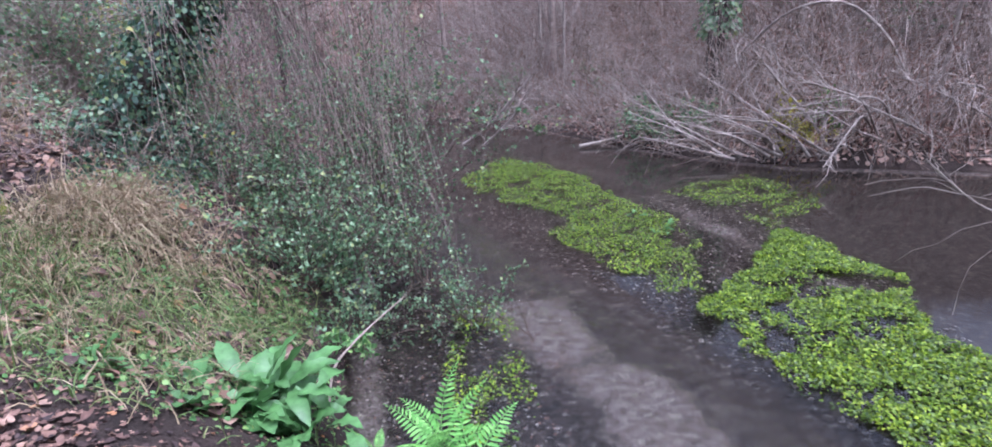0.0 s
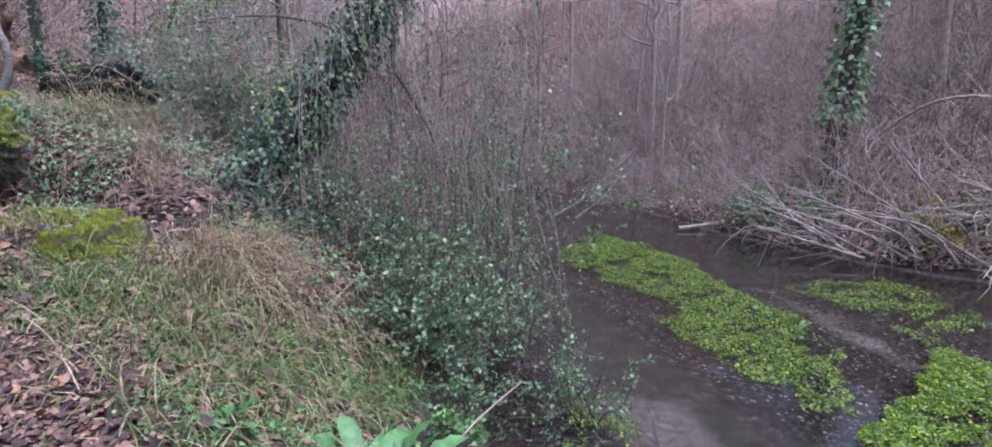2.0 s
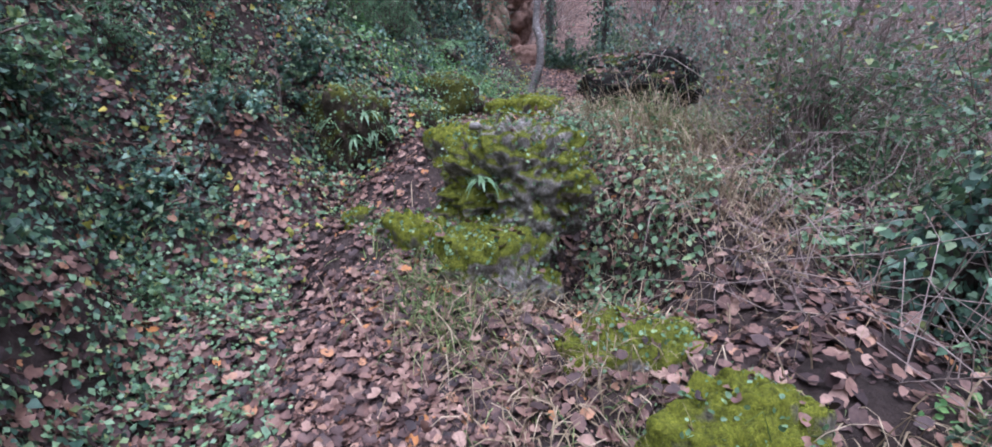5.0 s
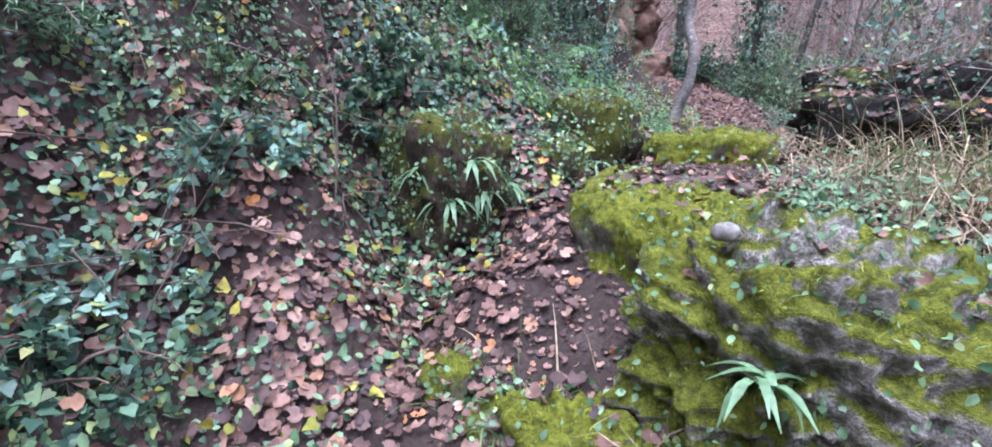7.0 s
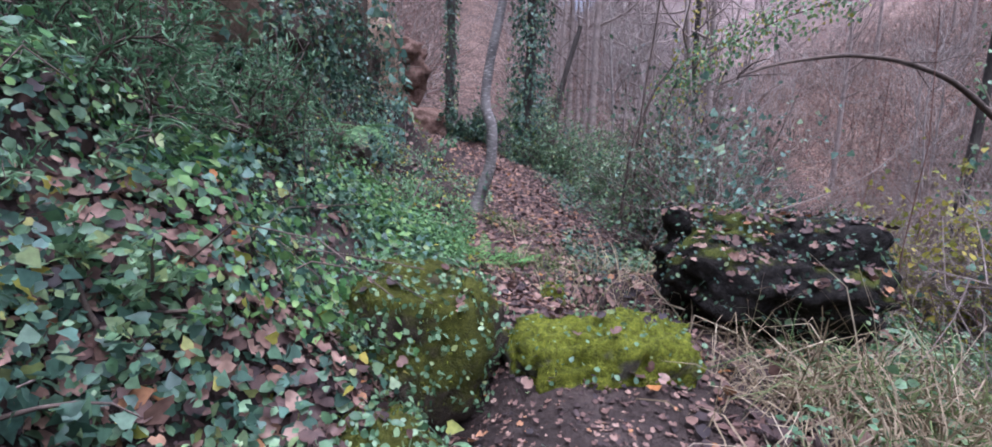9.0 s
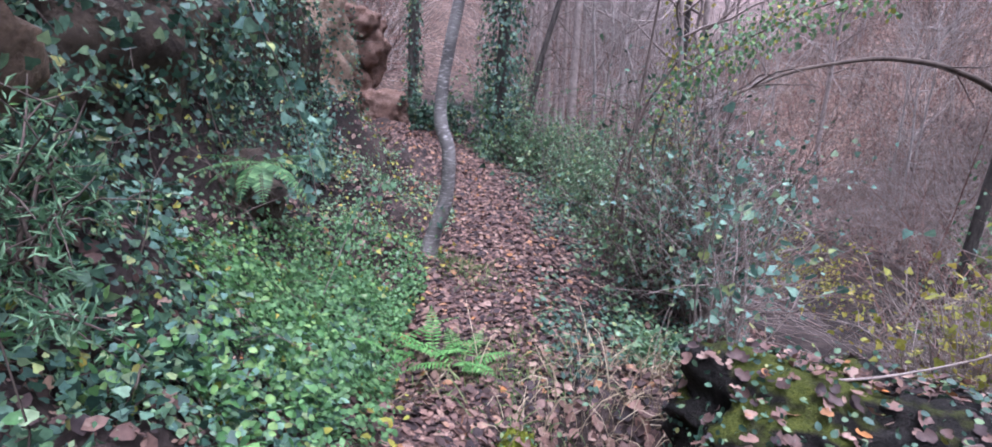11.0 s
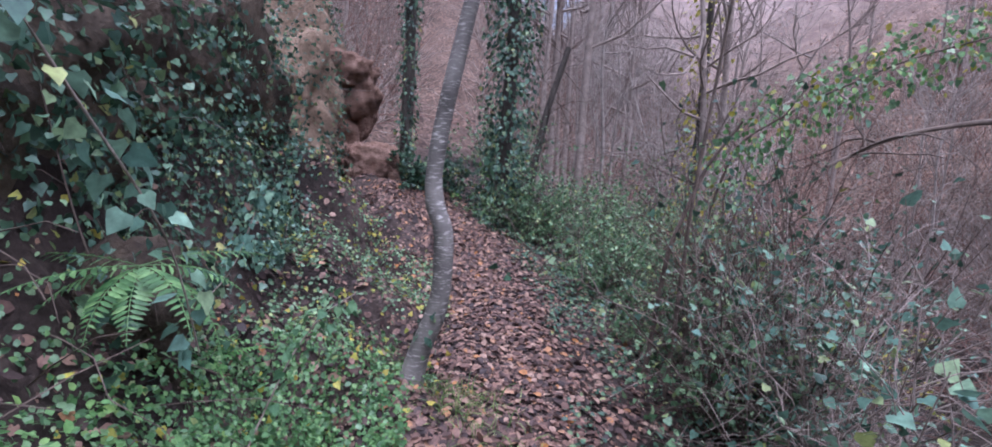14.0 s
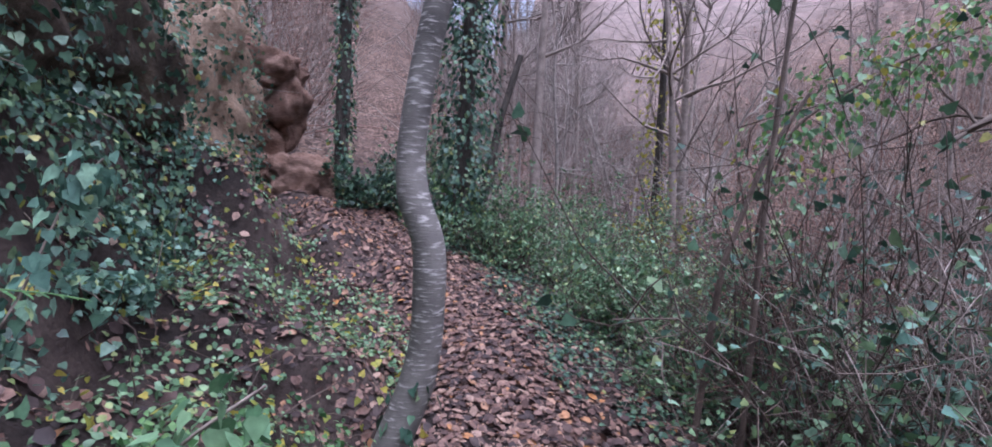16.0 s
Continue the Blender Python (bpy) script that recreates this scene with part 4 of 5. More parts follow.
line = trunk("limb", [(-9.05, 9.6, 4.66), (-8.7, 10.3, 4.95), (-8.1, 11.3, 5.15), (-7.6, 12.0, 5.12), (-7.05, 12.8, 4.9), (-6.3, 13.8, 4.1), (-5.6, 14.6, 2.4), (-5.3, 15.0, 0.9)], 0.012, 0.06, TWIG_DARK, branch, flare=0, sides=8)
p, w = along(line[None], 24, 0)
b, r = shoots(p, unit(w + sprayed(24, 0.3)), rng.uniform(0.4, 1.4, 24), 7, 0.2, 0.2, 0.012, 0.003)
for i in range(24):
    part("twig", shifted(tubes(b[i:i + 1], r[i:i + 1], 3), branch.location), TWIG_DARK, branch)
for (x, y, s, n, m, stm, l) in ((-9.4, 9.1, 0.62, 600, BUSH, TWIG_DARK, "loose bramble with small green leaves"), (-9.3, 9.6, 1.2, 700, IVY, TWIG_DARK, "tall tangle of brambles with scattered leaves"),
                                (-8.9, 9.1, 1.0, 650, IVY_PALE, TWIG, "bramble thicket with grey twigs and few leaves"), (-9.5, 10.7, 1.1, 260, IVY_PALE, TWIG_RED, "reddish bramble thicket with few leaves"),
                                (-6.3, 9.8, 0.7, 160, IVY_PALE, TWIG_RED, "reddish bramble thicket above the water"), (-9.9, 10.3, 0.7, 700, BUSH, TWIG_DARK, "dense bramble beside the stems"),
                                (-7.0, 8.6, 0.6, 380, YELLOW, TWIG, "low bramble with yellow leaves"), (-5.6, 8.4, 1.0, 900, IVY_PALE, TWIG, "grey bramble thicket on the bank"), (-5.6, 6.6, 0.9, 1000, BUSH, TWIG, "bramble thicket with small green leaves"),
                                (-6.5, 9.0, 0.8, 600, YELLOW, TWIG, "bramble with yellowing leaves behind the rock")):
    bush("bramble", (x, y, G(x, y)), (s * 1.1, s * 1.1, s * 2.1), int(n * 2.2), 0.05, m, l, LOBED, stm, 70, 620, 0.16, "bramble", 1.9, 0.12, 0.9)
bush("bramble", (-8.3, 7.62, G(-8.3, 7.62)), (0.42, 0.42, 1.5), 130, 0.075, IVY_PALE, "upright bramble with few broad pale green leaves", LOBED, TWIG, 9, 60, 0.1, "bramble", 2.6, 0.15, 0.9)
spray = thing("leafy_bramble", "arching bramble with yellow-green leaves across the thicket", "bramble", (-9.3, 10.4, 3.0))
line = trunk("stem", [(-9.2, 10.6, 1.6), (-10.0, 9.9, 4.0), (-9.8, 10.02, 4.85), (-9.3, 10.38, 5.25), (-8.74, 10.77, 5.6), (-8.0, 11.3, 5.9)], 0.014, 0.008, TWIG_DARK, spray, sides=6, flare=0)
clad("foliage", line[12:], spray, 420, 0.05, BUSH_FRESH, 0.3, OVAL)
clad("dark_foliage", line[8:], spray, 520, 0.05, BUSH, 0.34, LOBED)
clad("yellow_foliage", line[12:], spray, 130, 0.055, YELLOW, 0.36, OVAL)
ivy_column((-7.0, 14.4, 0.3), (-6.6, 14.8, 9.0), 0.09, 260, 0.07, 0.3, BUSH, "thin grey trunk with a little ivy by the stream")

# ---- thickets of dry twigs (beyond counting) ----
def brush(name, n, box, keep, lo, hi, mat, label, up=1.2, sag=0.35, r0=0.008, wander=0.16, lift=0.0):
    p, nn = on_ground(n, box, keep)
    way = unit(sprayed(n, up) + nn * 0.4)
    b1, rr = shoots(p - [0, 0, 0.05] + np.array([0, 0, lift]) * rng.uniform(0, 1, (n, 1)), way, rng.uniform(lo, hi, n), 4, wander, sag, r0, 0.0025)
    single(name, tubes(b1, rr, 3), mat, label, "dry brush", kind="stuff")
    return b1


clear = lambda x, y: ~((x > -8.3 - 0.12 * (y - 5)) & (x < -7.8 + 0.1 * (y - 5)) & (y > 7.8))
inside = lambda lo, hi, fn: (lambda x, y: ((fn(x, y) > lo) & (fn(x, y) < hi)) * 1.0)
for mat, n in ((TWIG, 5200), (TWIG_PALE, 4800), (TWIG_RED, 2600)):
    brush("dry_brush", n, (-12, 9, 14, 32), inside(0.0, 9, far_side), 0.7, 3.0, mat, "thicket of dry drooping stems on the far bank", 1.3, 0.5, 0.011)
for mat, n in ((TWIG_PALE, 3600), (TWIG, 3600), (TWIG_DARK, 1600)):
    brush("hanging_dry_vines", n, (-9, 9, 16, 34), inside(0.6, 13, far_side), 1.6, 4.4, mat, "curtains of thin dry vines hanging on the far slope", 2.4, 1.1, 0.008, 0.2)
slope = lambda x, y: (((far_side(x, y) > 1.5) & (far_side(x, y) < 26)) | ((x < -18) & (np.abs(side_of(x, y)) > 1.5)) | ((x < -16) & (side_of(x, y) > 2.6))) * 1.0
for mat, n in ((TWIG_PALE, 4600), (TWIG_RED, 2800), (TWIG, 3600), (TWIG_DARK, 1500)):
    brush("dry_brush", n, (-40, 8, 2, 48), slope, 1.0, 4.0, mat, "dry brown brush on the wooded slope", 1.6, 0.3, 0.016)
brush("dry_brush", 800, (-9.8, 8.4, -4.0, 13.5), lambda x, y: clear(x, y) & (near_water(x, y) > -0.5) & (side_of(x, y) < -1.6), 0.6, 2.2, TWIG, "grey tangle of dead brambles below the path", 0.8, 0.5, 0.006, 0.25)
brush("dry_brush", 700, (-9.6, 8.0, -4.0, 15), lambda x, y: clear(x, y) & (near_water(x, y) > -1.5) & (side_of(x, y) < -2.6), 0.8, 2.6, TWIG_RED, "reddish tangle of twigs above the water", 0.7, 0.4, 0.006, 0.25)
brush("dry_brush", 700, (-6.5, 4.6, -2.6, 7.6), lambda x, y: (near_water(x, y) > 0.1) & (side_of(x, y) < -2.0), 0.4, 1.3, TWIG, "dry bramble stems on the bank", 0.7, 0.5, 0.004, 0.25)
brush("dry_brush", 700, (-15, 9.5, -9.5, 15), lambda x, y: side_of(x, y) < -1.5, 0.4, 1.3, TWIG, "fine dry stems among the shrubs", 1.0, 0.4, 0.004, 0.2)
brush("dry_brush", 420, (-13, 1.2, -6.8, 8), inside(0.9, 3.0, side_of), 0.3, 0.9, TWIG_DARK, "bare trailing stems on the ivy bank", 0.2, 0.7, 0.004, 0.3)

# trailing vines over the stream
n = 360
top = np.stack([rng.uniform(-3.6, -0.7, n), rng.uniform(5.2, 8.2, n), rng.uniform(1.8, 5.2, n)], -1)
top[:, 0] -= (top[:, 1] - 5.2) * 0.25
b, r = shoots(top, np.tile([0.1, -0.05, -1.0], (n, 1)) + rng.normal(0, 0.25, (n, 3)), np.minimum(rng.uniform(0.8, 3.4, n), top[:, 2] * 1.02), 9, 0.09, 0.5, 0.0045, 0.002)
vines = thing("hanging_vines", "curtain of thin dry vines hanging from the leaning tree", "vine", (-2.3, 6.6, 4.0))
part("vine_curtain", shifted(tubes(b, r, 3), vines.location), TWIG, vines, kind="stuff")
p, w = along(b, 6000, 0.1)
part("leaves", shifted(leaves(KITE, p, sprayed(6000, -0.2), sprayed(6000, 0.5), rng.uniform(0.02, 0.05, 6000), 0.7), vines.location), BUSH, vines)
n = 260
top = np.stack([rng.uniform(-4.2, -1.2, n), rng.uniform(6.2, 9.5, n), rng.uniform(1.5, 4.0, n)], -1)
b, r = shoots(top, sprayed(n, 0.6), rng.uniform(0.6, 1.8, n), 8, 0.3, 0.4, 0.006, 0.002)
single("dry_brush", tubes(b, r, 3), TWIG_DARK, "purple-grey tangle of twigs over the stream", "dry brush", kind="stuff")

# fallen branches in the water by the far bank
def stick(name, pts, r0, r1, mat, label, twigs=0):
    t = thing(name, label, "branch", pts[0])
    ln = trunk("limb", pts, r0, r1, mat, t, sides=7, knots=18, flare=0, wob=0.08)
    if twigs:
        p, w = along(ln[None], twigs, 0.2)
        bb, rr = shoots(p, unit(w * 0.9 + sprayed(twigs, 0.2) * 0.7), rng.uniform(0.3, 1.1, twigs), 6, 0.2, 0.15, r0 * 0.4, 0.003)
        for i in range(twigs):
            part("twig", shifted(tubes(bb[i:i + 1], rr[i:i + 1], 3), pts[0]), mat, t)


stick("fallen_branch", [(-2.1, 15.2, 0.0), (-1.3, 14.9, 0.5), (-0.5, 14.7, 1.3), (0.15, 14.6, 2.0)], 0.05, 0.02, TWIG_PALE, "pale fallen branch leaning out of the stream", 14)
stick("fallen_branch", [(-1.5, 15.0, -0.05), (-0.6, 14.8, 0.7), (0.0, 14.6, 1.6)], 0.045, 0.02, TWIG_PALE, "pale fallen branch leaning out of the stream", 10)
stick("fallen_branch", [(1.2, 13.7, 0.06), (2.0, 14.1, 0.12), (3.0, 14.7, 0.3)], 0.05, 0.03, TWIG_PALE, "grey log lying along the far waterline")
for i in range(15):
    x0 = rng.uniform(4.0, 6.5)
    stick("fallen_branch", [(x0, rng.uniform(10.6, 11.6), 0.15), (x0 - rng.uniform(0.3, 0.9), 11.4 + rng.uniform(-0.6, 0.4), rng.uniform(0.3, 0.9)), (x0 - rng.uniform(1.0, 2.4), 11.8 + rng.uniform(-0.8, 0.8), rng.uniform(0.5, 2.3))], 0.035, 0.01, TWIG_PALE, "pale bare branch fallen into the stream", 8)
for i in range(8):
    x0 = rng.uniform(6.5, 9.5)
    stick("fallen_branch", [(x0, 11.0 + rng.uniform(-0.3, 0.8), 0.4), (x0 - 0.8, 10.3, 0.8 + rng.uniform(-0.2, 0.6)), (x0 - rng.uniform(1.5, 3), 9.8 + rng.uniform(-1, 1), rng.uniform(0.3, 1.8))], 0.03, 0.008, TWIG_PALE, "thin bare branch arching over the water", 12)
stick("arched_branch", [(5.0, 14.5, 1.8), (5.8, 13.4, 3.0), (6.8, 12.8, 3.1), (7.6, 12.2, 2.0), (7.9, 11.8, 0.5)], 0.035, 0.025, TWIG_PALE, "arched bare stem on the far bank", 6)
stick("overhanging_branch", [(5.6, 4.7, 1.2), (4.6, 4.65, 1.05), (4.3, 4.6, 0.98), (3.95, 4.6, 1.07), (3.6, 4.75, 1.45)], 0.01, 0.005, TWIG_PALE, "thin bare branch reaching over the water", 12)
stick("bare_branch", [(-0.95, 3.3, 0.12), (-0.96, 3.5, 0.36), (-0.84, 3.9, 0.42), (-0.62, 4.3, 0.52)], 0.011, 0.007, TWIG, "pale bent branch rising from the bank")
stick("bare_branch", [(-7.85, 6.35, 3.4), (-7.45, 6.45, 3.52), (-7.1, 6.6, 3.7), (-6.85, 6.75, 4.0)], 0.006, 0.003, TWIG, "thin bare branch lying on the rock")
for pts in ([(-7.3, 1.9, 2.5), (-7.45, 2.05, 3.1), (-7.75, 2.0, 3.6), (-8.3, 2.1, 4.2)], [(-6.6, 1.85, 2.1), (-6.9, 1.95, 2.5), (-7.0, 2.1, 2.75)], [(-7.3, 2.6, 2.7), (-7.5, 2.65, 3.2), (-7.7, 2.6, 3.7)], [(-11.2, 5.9, 3.4), (-11.35, 5.7, 4.2), (-11.5, 5.6, 5.0), (-11.3, 5.4, 5.8)]):
    stick("climbing_vine", pts, 0.005, 0.003, TWIG_DARK, "bare climbing stem on the bank", 5)
single("river_twigs", tubes(*shoots(np.stack([rng.uniform(-0.5, 0.5, 30), rng.uniform(4.2, 5.4, 30), np.full(30, 0.01)], -1), sprayed(30, 0.25), rng.uniform(0.3, 0.8, 30), 6, 0.15, 0.1, 0.004, 0.0015), 3), TWIG_DARK, "bare twigs standing in the shallow water", "twigs", kind="stuff")


# ---- broad-leaved plant, ferns ----
def dock_leaf(length, width, droop):
    k = 9
    u = np.linspace(0, 1, k)
    prof = np.interp(u, [0, 0.14, 0.25, 0.5, 0.75, 0.92, 1], [0.05, 0.07, 0.42, 1, 0.8, 0.35, 0.02]) * width
    x = length * (u - 0.15 * droop * u ** 3)
    z = length * (0.75 * u - droop * u ** 2)
    rows = []
    for s, lift in ((-1, 0.22), (-0.5, 0.06), (0, 0.0), (0.5, 0.06), (1, 0.22)):
        rows.append(np.stack([x, s * prof, z + lift * prof + 0.01 * np.sin(u * 22 + s * 3) * abs(s)], -1))
    v = np.stack(rows, 1).reshape(-1, 3)
    i = np.arange(k * 5).reshape(k, 5)
    return v, np.stack([i[:-1, :-1], i[:-1, 1:], i[1:, 1:], i[1:, :-1]], -1).reshape(-1, 4)


def rosette(at, count, size, label, spread=0.2):
    t = thing("broad_leaved_plant", label, "plant", at)
    for i in range(count):
        v, f = dock_leaf(size * rng.uniform(0.75, 1.25), size * rng.uniform(0.13, 0.19), rng.uniform(0.25, 0.95))
        ob = part("leaf", (v, f), DOCK, t, smooth=True)
        ob.matrix_local = pose(rng.normal(0, spread), rng.normal(0, spread * 0.6), rng.uniform(-0.02, 0.1), rng.uniform(-20, 20), rng.uniform(-35, 25), i * 137.5 + rng.uniform(-20, 20))


rosette((-1.08, 2.72, G(-1.08, 2.72)), 62, 0.36, "lush broad-leaved green plant on the bank", 0.17)
rosette((-0.72, 2.62, G(-0.72, 2.62)), 26, 0.32, "glossy broad-leaved green plant at the water's edge", 0.09)
rosette((-1.75, 2.5, G(-1.75, 2.5)), 6, 0.2, "small broad-leaved seedling on the bank", 0.04)


def frond(length, width, pairs=16, droop=0.8):
    u = np.linspace(0.1, 1, pairs)
    x, z = length * u, length * (0.7 * u - droop * 0.6 * u ** 2)
    prof = width * np.interp(u, [0.1, 0.3, 0.6, 1], [0.6, 1, 0.75, 0.08])
    pos = np.repeat(np.stack([x, 0 * x, z], -1), 2, 0)
    side = np.tile([1.0, -1.0], pairs)
    way = np.stack([np.full(2 * pairs, 0.45), side, np.full(2 * pairs, -0.12)], -1)
    lv = leaves(OVAL, pos, way, np.tile([0, 0, 1.0], (2 * pairs, 1)), np.repeat(prof, 2), 0.32, 0.5)
    uu = np.linspace(0, 1, 8)
    ln = np.stack([length * uu, 0 * uu, length * (0.7 * uu - droop * 0.6 * uu ** 2)], -1)
    tv, tf = tubes(ln[None], np.full((1, 8), 0.0025), 3)
    tf = np.concatenate([tf[:, :3], tf[:, [0, 2, 3]]])
    return joined([lv, (tv, tf)])


def fern(at, count, size, label, face=None, mat=FERN, tilt=0):
    t = thing("fern", label, "fern", at, "ferns along the bank")
    for i in range(count):
        a = i * 360 / count + rng.uniform(-15, 15) if face is None else face + (i - (count - 1) / 2) * 28 + rng.uniform(-8, 8)
        ob = part("frond", frond(size * rng.uniform(0.8, 1.2), size * 0.2, droop=rng.uniform(0.5, 1.2)), mat, t)
        ob.matrix_local = pose(0, 0, 0, rng.uniform(-15, 15), rng.uniform(-20, 15) + tilt, a)


fern((-0.05, 3.0, 0.06), 8, 0.5, "bright green fern growing over the water", mat=FERN_BRIGHT, tilt=-22)
fern((0.2, 2.75, 0.15), 7, 0.5, "bright green fern low over the water", mat=FERN_BRIGHT)
fern((-0.42, 2.85, 0.15), 4, 0.22, "small bright fern beside the broad-leaved plant", mat=FERN_BRIGHT)
fern((-11.1, 5.88, 4.02), 9, 0.5, "fern hanging from the ivy bank", face=-20, mat=HERB, tilt=34)
fern((-9.5, 6.35, G(-9.5, 6.35)), 7, 0.4, "feathery fern among the herbs by the trail")
fern((-10.1, 6.2, G(-10.1, 6.2)), 6, 0.55, "soft green fern among the herbs")
fern((-9.75, 6.35, G(-9.75, 6.35)), 5, 0.4, "soft green fern at the trail's edge")
fern((-11.5, 6.3, G(-11.5, 6.3)), 6, 0.4, "fern on the shaded bank")


def strap_fern(at, count, size):
    t = thing("strap_fern", "clump of strap-shaped fern leaves on the rock", "fern", at, "strap ferns on the rocks")
    for i in range(count):
        n = 7
        u = np.linspace(0, 1, n)
        ln = np.stack([size * u * 0.8, 0 * u, size * (0.55 * u - 1.0 * u ** 2)], -1)
        wd = size * 0.07 * np.interp(u, [0, 0.15, 0.7, 1], [0.4, 1, 0.9, 0.1]) * (1 + 0.15 * np.sin(u * 20))
        v = np.stack([ln + np.array([0, 1, 0.25]) * wd[:, None], ln, ln + np.array([0, -1, 0.25]) * wd[:, None]], 1).reshape(-1, 3)
        k = np.arange(n * 3).reshape(n, 3)
        ob = part("strap_leaf", (v, np.stack([k[:-1, :-1], k[:-1, 1:], k[1:, 1:], k[1:, :-1]], -1).reshape(-1, 4)), BUSH, t, smooth=True)
        ob.matrix_local = pose(rng.normal(0, 0.02), rng.normal(0, 0.02), 0, 0, rng.uniform(-30, 30), i * 137 + rng.uniform(-10, 10))


strap_fern((-5.78, 3.52, 2.5), 14, 0.17)
for x, y, z, k in ((-7.4, 3.32, 2.76, 14), (-7.36, 3.16, 2.72, 14), (-7.42, 3.46, 2.78, 12), (-7.34, 3.25, 2.92, 10), (-7.5, 3.05, 2.86, 12)):
    strap_fern((x, y, z), k, 0.19)
strap_fern((-7.7, 4.2, 2.85), 12, 0.2)

# ---- water plants ----
def in_poly(x, y, poly):
    c = np.zeros(x.shape, bool)
    for (x0, y0), (x1, y1) in zip(poly, poly[1:] + poly[:1]):
        c ^= ((y0 > y) != (y1 > y)) & (x < (x1 - x0) * (y - y0) / (y1 - y0 + 1e-12) + x0)
    return c


def cress(poly, n, label, thin=0.42, lift=0.05):
    xs, ys = [p[0] for p in poly], [p[1] for p in poly]
    out = np.zeros((0, 2))
    while len(out) < n:
        x, y = rng.uniform(min(xs) - 0.3, max(xs) + 0.3, 3 * n), rng.uniform(min(ys) - 0.3, max(ys) + 0.3, 3 * n)
        wx, wy = x + 0.5 * (fbm(x * 2.2, y * 2.2, 40) - 0.5), y + 0.7 * (fbm(x * 2.2, y * 2.2, 44) - 0.5)
        ok = in_poly(wx, wy, poly) & (fbm(x * 4.0, y * 4.0, 50) > thin * rng.uniform(0.75, 1.1, len(x)))
        out = np.concatenate([out, np.stack([x, y], -1)[ok]])
    out = out[:n]
    z = rng.uniform(0.002, lift, n) * fbm(out[:, 0] * 5, out[:, 1] * 5, 61) * 1.6
    pos = np.c_[out, z]
    geo = leaves(KITE, pos, sprayed(n, 0.1) * [1, 1, 0.35], sprayed(n, 2.6), rng.uniform(0.016, 0.038, n), 0.9, rng.uniform(-0.5, 1, n))
    single("watercress", geo, CRESS, label, "water plant", kind="stuff")


cress([(-1.4, 10.7), (-0.8, 12.9), (0.65, 11.6), (1.6, 9.6), (2.1, 8.3), (2.5, 6.9), (2.25, 5.7), (1.85, 5.4), (1.4, 5.9), (1.05, 6.5), (0.4, 7.4), (0.9, 7.8), (0.45, 8.3), (-0.3, 8.95)], 25000, "bright green watercress mat floating in midstream")
cress([(1.95, 5.0), (2.8, 6.05), (3.6, 7.3), (3.85, 6.7), (4.2, 5.7), (3.8, 4.6), (3.85, 3.9), (3.6, 2.4), (2.6, 2.5), (2.65, 3.3), (2.5, 3.75), (2.3, 4.2)], 32000, "bright green watercress mat beside the sandbar")
cress([(2.5, 9.4), (4.3, 10.1), (4.6, 8.6), (4.4, 8.0), (3.4, 7.3), (3.2, 8.2)], 3600, "thin watercress patch near the far bank", 0.5)
cress([(-0.5, 5.1), (0.15, 5.2), (0.4, 3.9), (0.45, 2.9), (0.0, 2.9), (-0.05, 3.6)], 1500, "sparse watercress close to the near bank", 0.5, 0.02)
for x, y in ((1.85, 7.95), (2.05, 7.1), (2.15, 7.25)):
    rosette((x, y, 0.0), 4, 0.16, "pale drooping leaves standing out of the watercress", 0.05)

def pebbles(n, box):
    p, _ = on_ground(n, box, lambda x, y: (height(x, y) < -0.02) * 1.0)
    o = np.array([(1, 0, 0), (-1, 0, 0), (0, 1, 0), (0, -1, 0), (0, 0, 1), (0, 0, -1)], float)
    t = np.array([(0, 2, 4), (2, 1, 4), (1, 3, 4), (3, 0, 4), (2, 0, 5), (1, 2, 5), (3, 1, 5), (0, 3, 5)])
    size = rng.uniform(0.006, 0.024, (n, 1, 1)) * rng.uniform(0.6, 1.3, (n, 1, 3)) * [1, 1, 0.6]
    v = p[:, None] + o[None] * size + rng.normal(0, 0.003, (n, 6, 3))
    single("stream_pebbles", (v.reshape(-1, 3), (t[None] + np.arange(n)[:, None, None] * 6).reshape(-1, 3)), STONES, "small pale and brown pebbles on the stream bed", "pebbles", kind="stuff")


pebbles(14000, (-1.2, 1.8, 4.2, 9.5))

# ---- grass ----
def tussock(name, at, rx, ry, n, length, mat, label, droop=1.3, lean=(0, 0, 0), kind=""):
    p = np.array(at) + rng.normal(0, 1, (n, 3)) * [rx, ry, 0]
    p[:, 2] = height(p[:, 0], p[:, 1]) - 0.02 + (at[2] if kind == "up" else 0)
    geo = blades(p, unit(sprayed(n, 1.3) + np.array(lean)), length * rng.uniform(0.45, 1.2, n), 0.0055, rng.uniform(0.3, droop * 1.1, n))
    single(name, geo, mat, label, "grass", kind="stuff")


tussock("dry_grass", (-2.95, 4.0, 0), 0.42, 0.32, 2600, 0.55, STRAW, "straw-coloured tussock of bent dry grass", 1.6, (0.4, -0.2, 0))
tussock("green_grass", (-2.7, 3.3, 0), 0.6, 0.36, 1500, 0.45, GRASS, "long green grass leaning over the bank", 1.6, (0.5, -0.2, 0))
tussock("green_grass", (-1.9, 2.6, 0), 0.4, 0.25, 700, 0.3, GRASS, "short green grass beside the path", 1.5)
tussock("dry_grass", (-2.3, 3.0, 0), 0.6, 0.35, 1500, 0.35, STRAW, "dry grass among leaf litter", 1.6)
tussock("green_grass", (-3.6, 3.25, 0), 0.45, 0.25, 1700, 0.3, GRASS, "tufts of green grass below the mossy rock", 1.4)
tussock("green_grass", (-1.9, 4.0, 0), 0.25, 0.4, 1500, 0.35, GRASS, "fine green grass on the bank edge", 1.8)
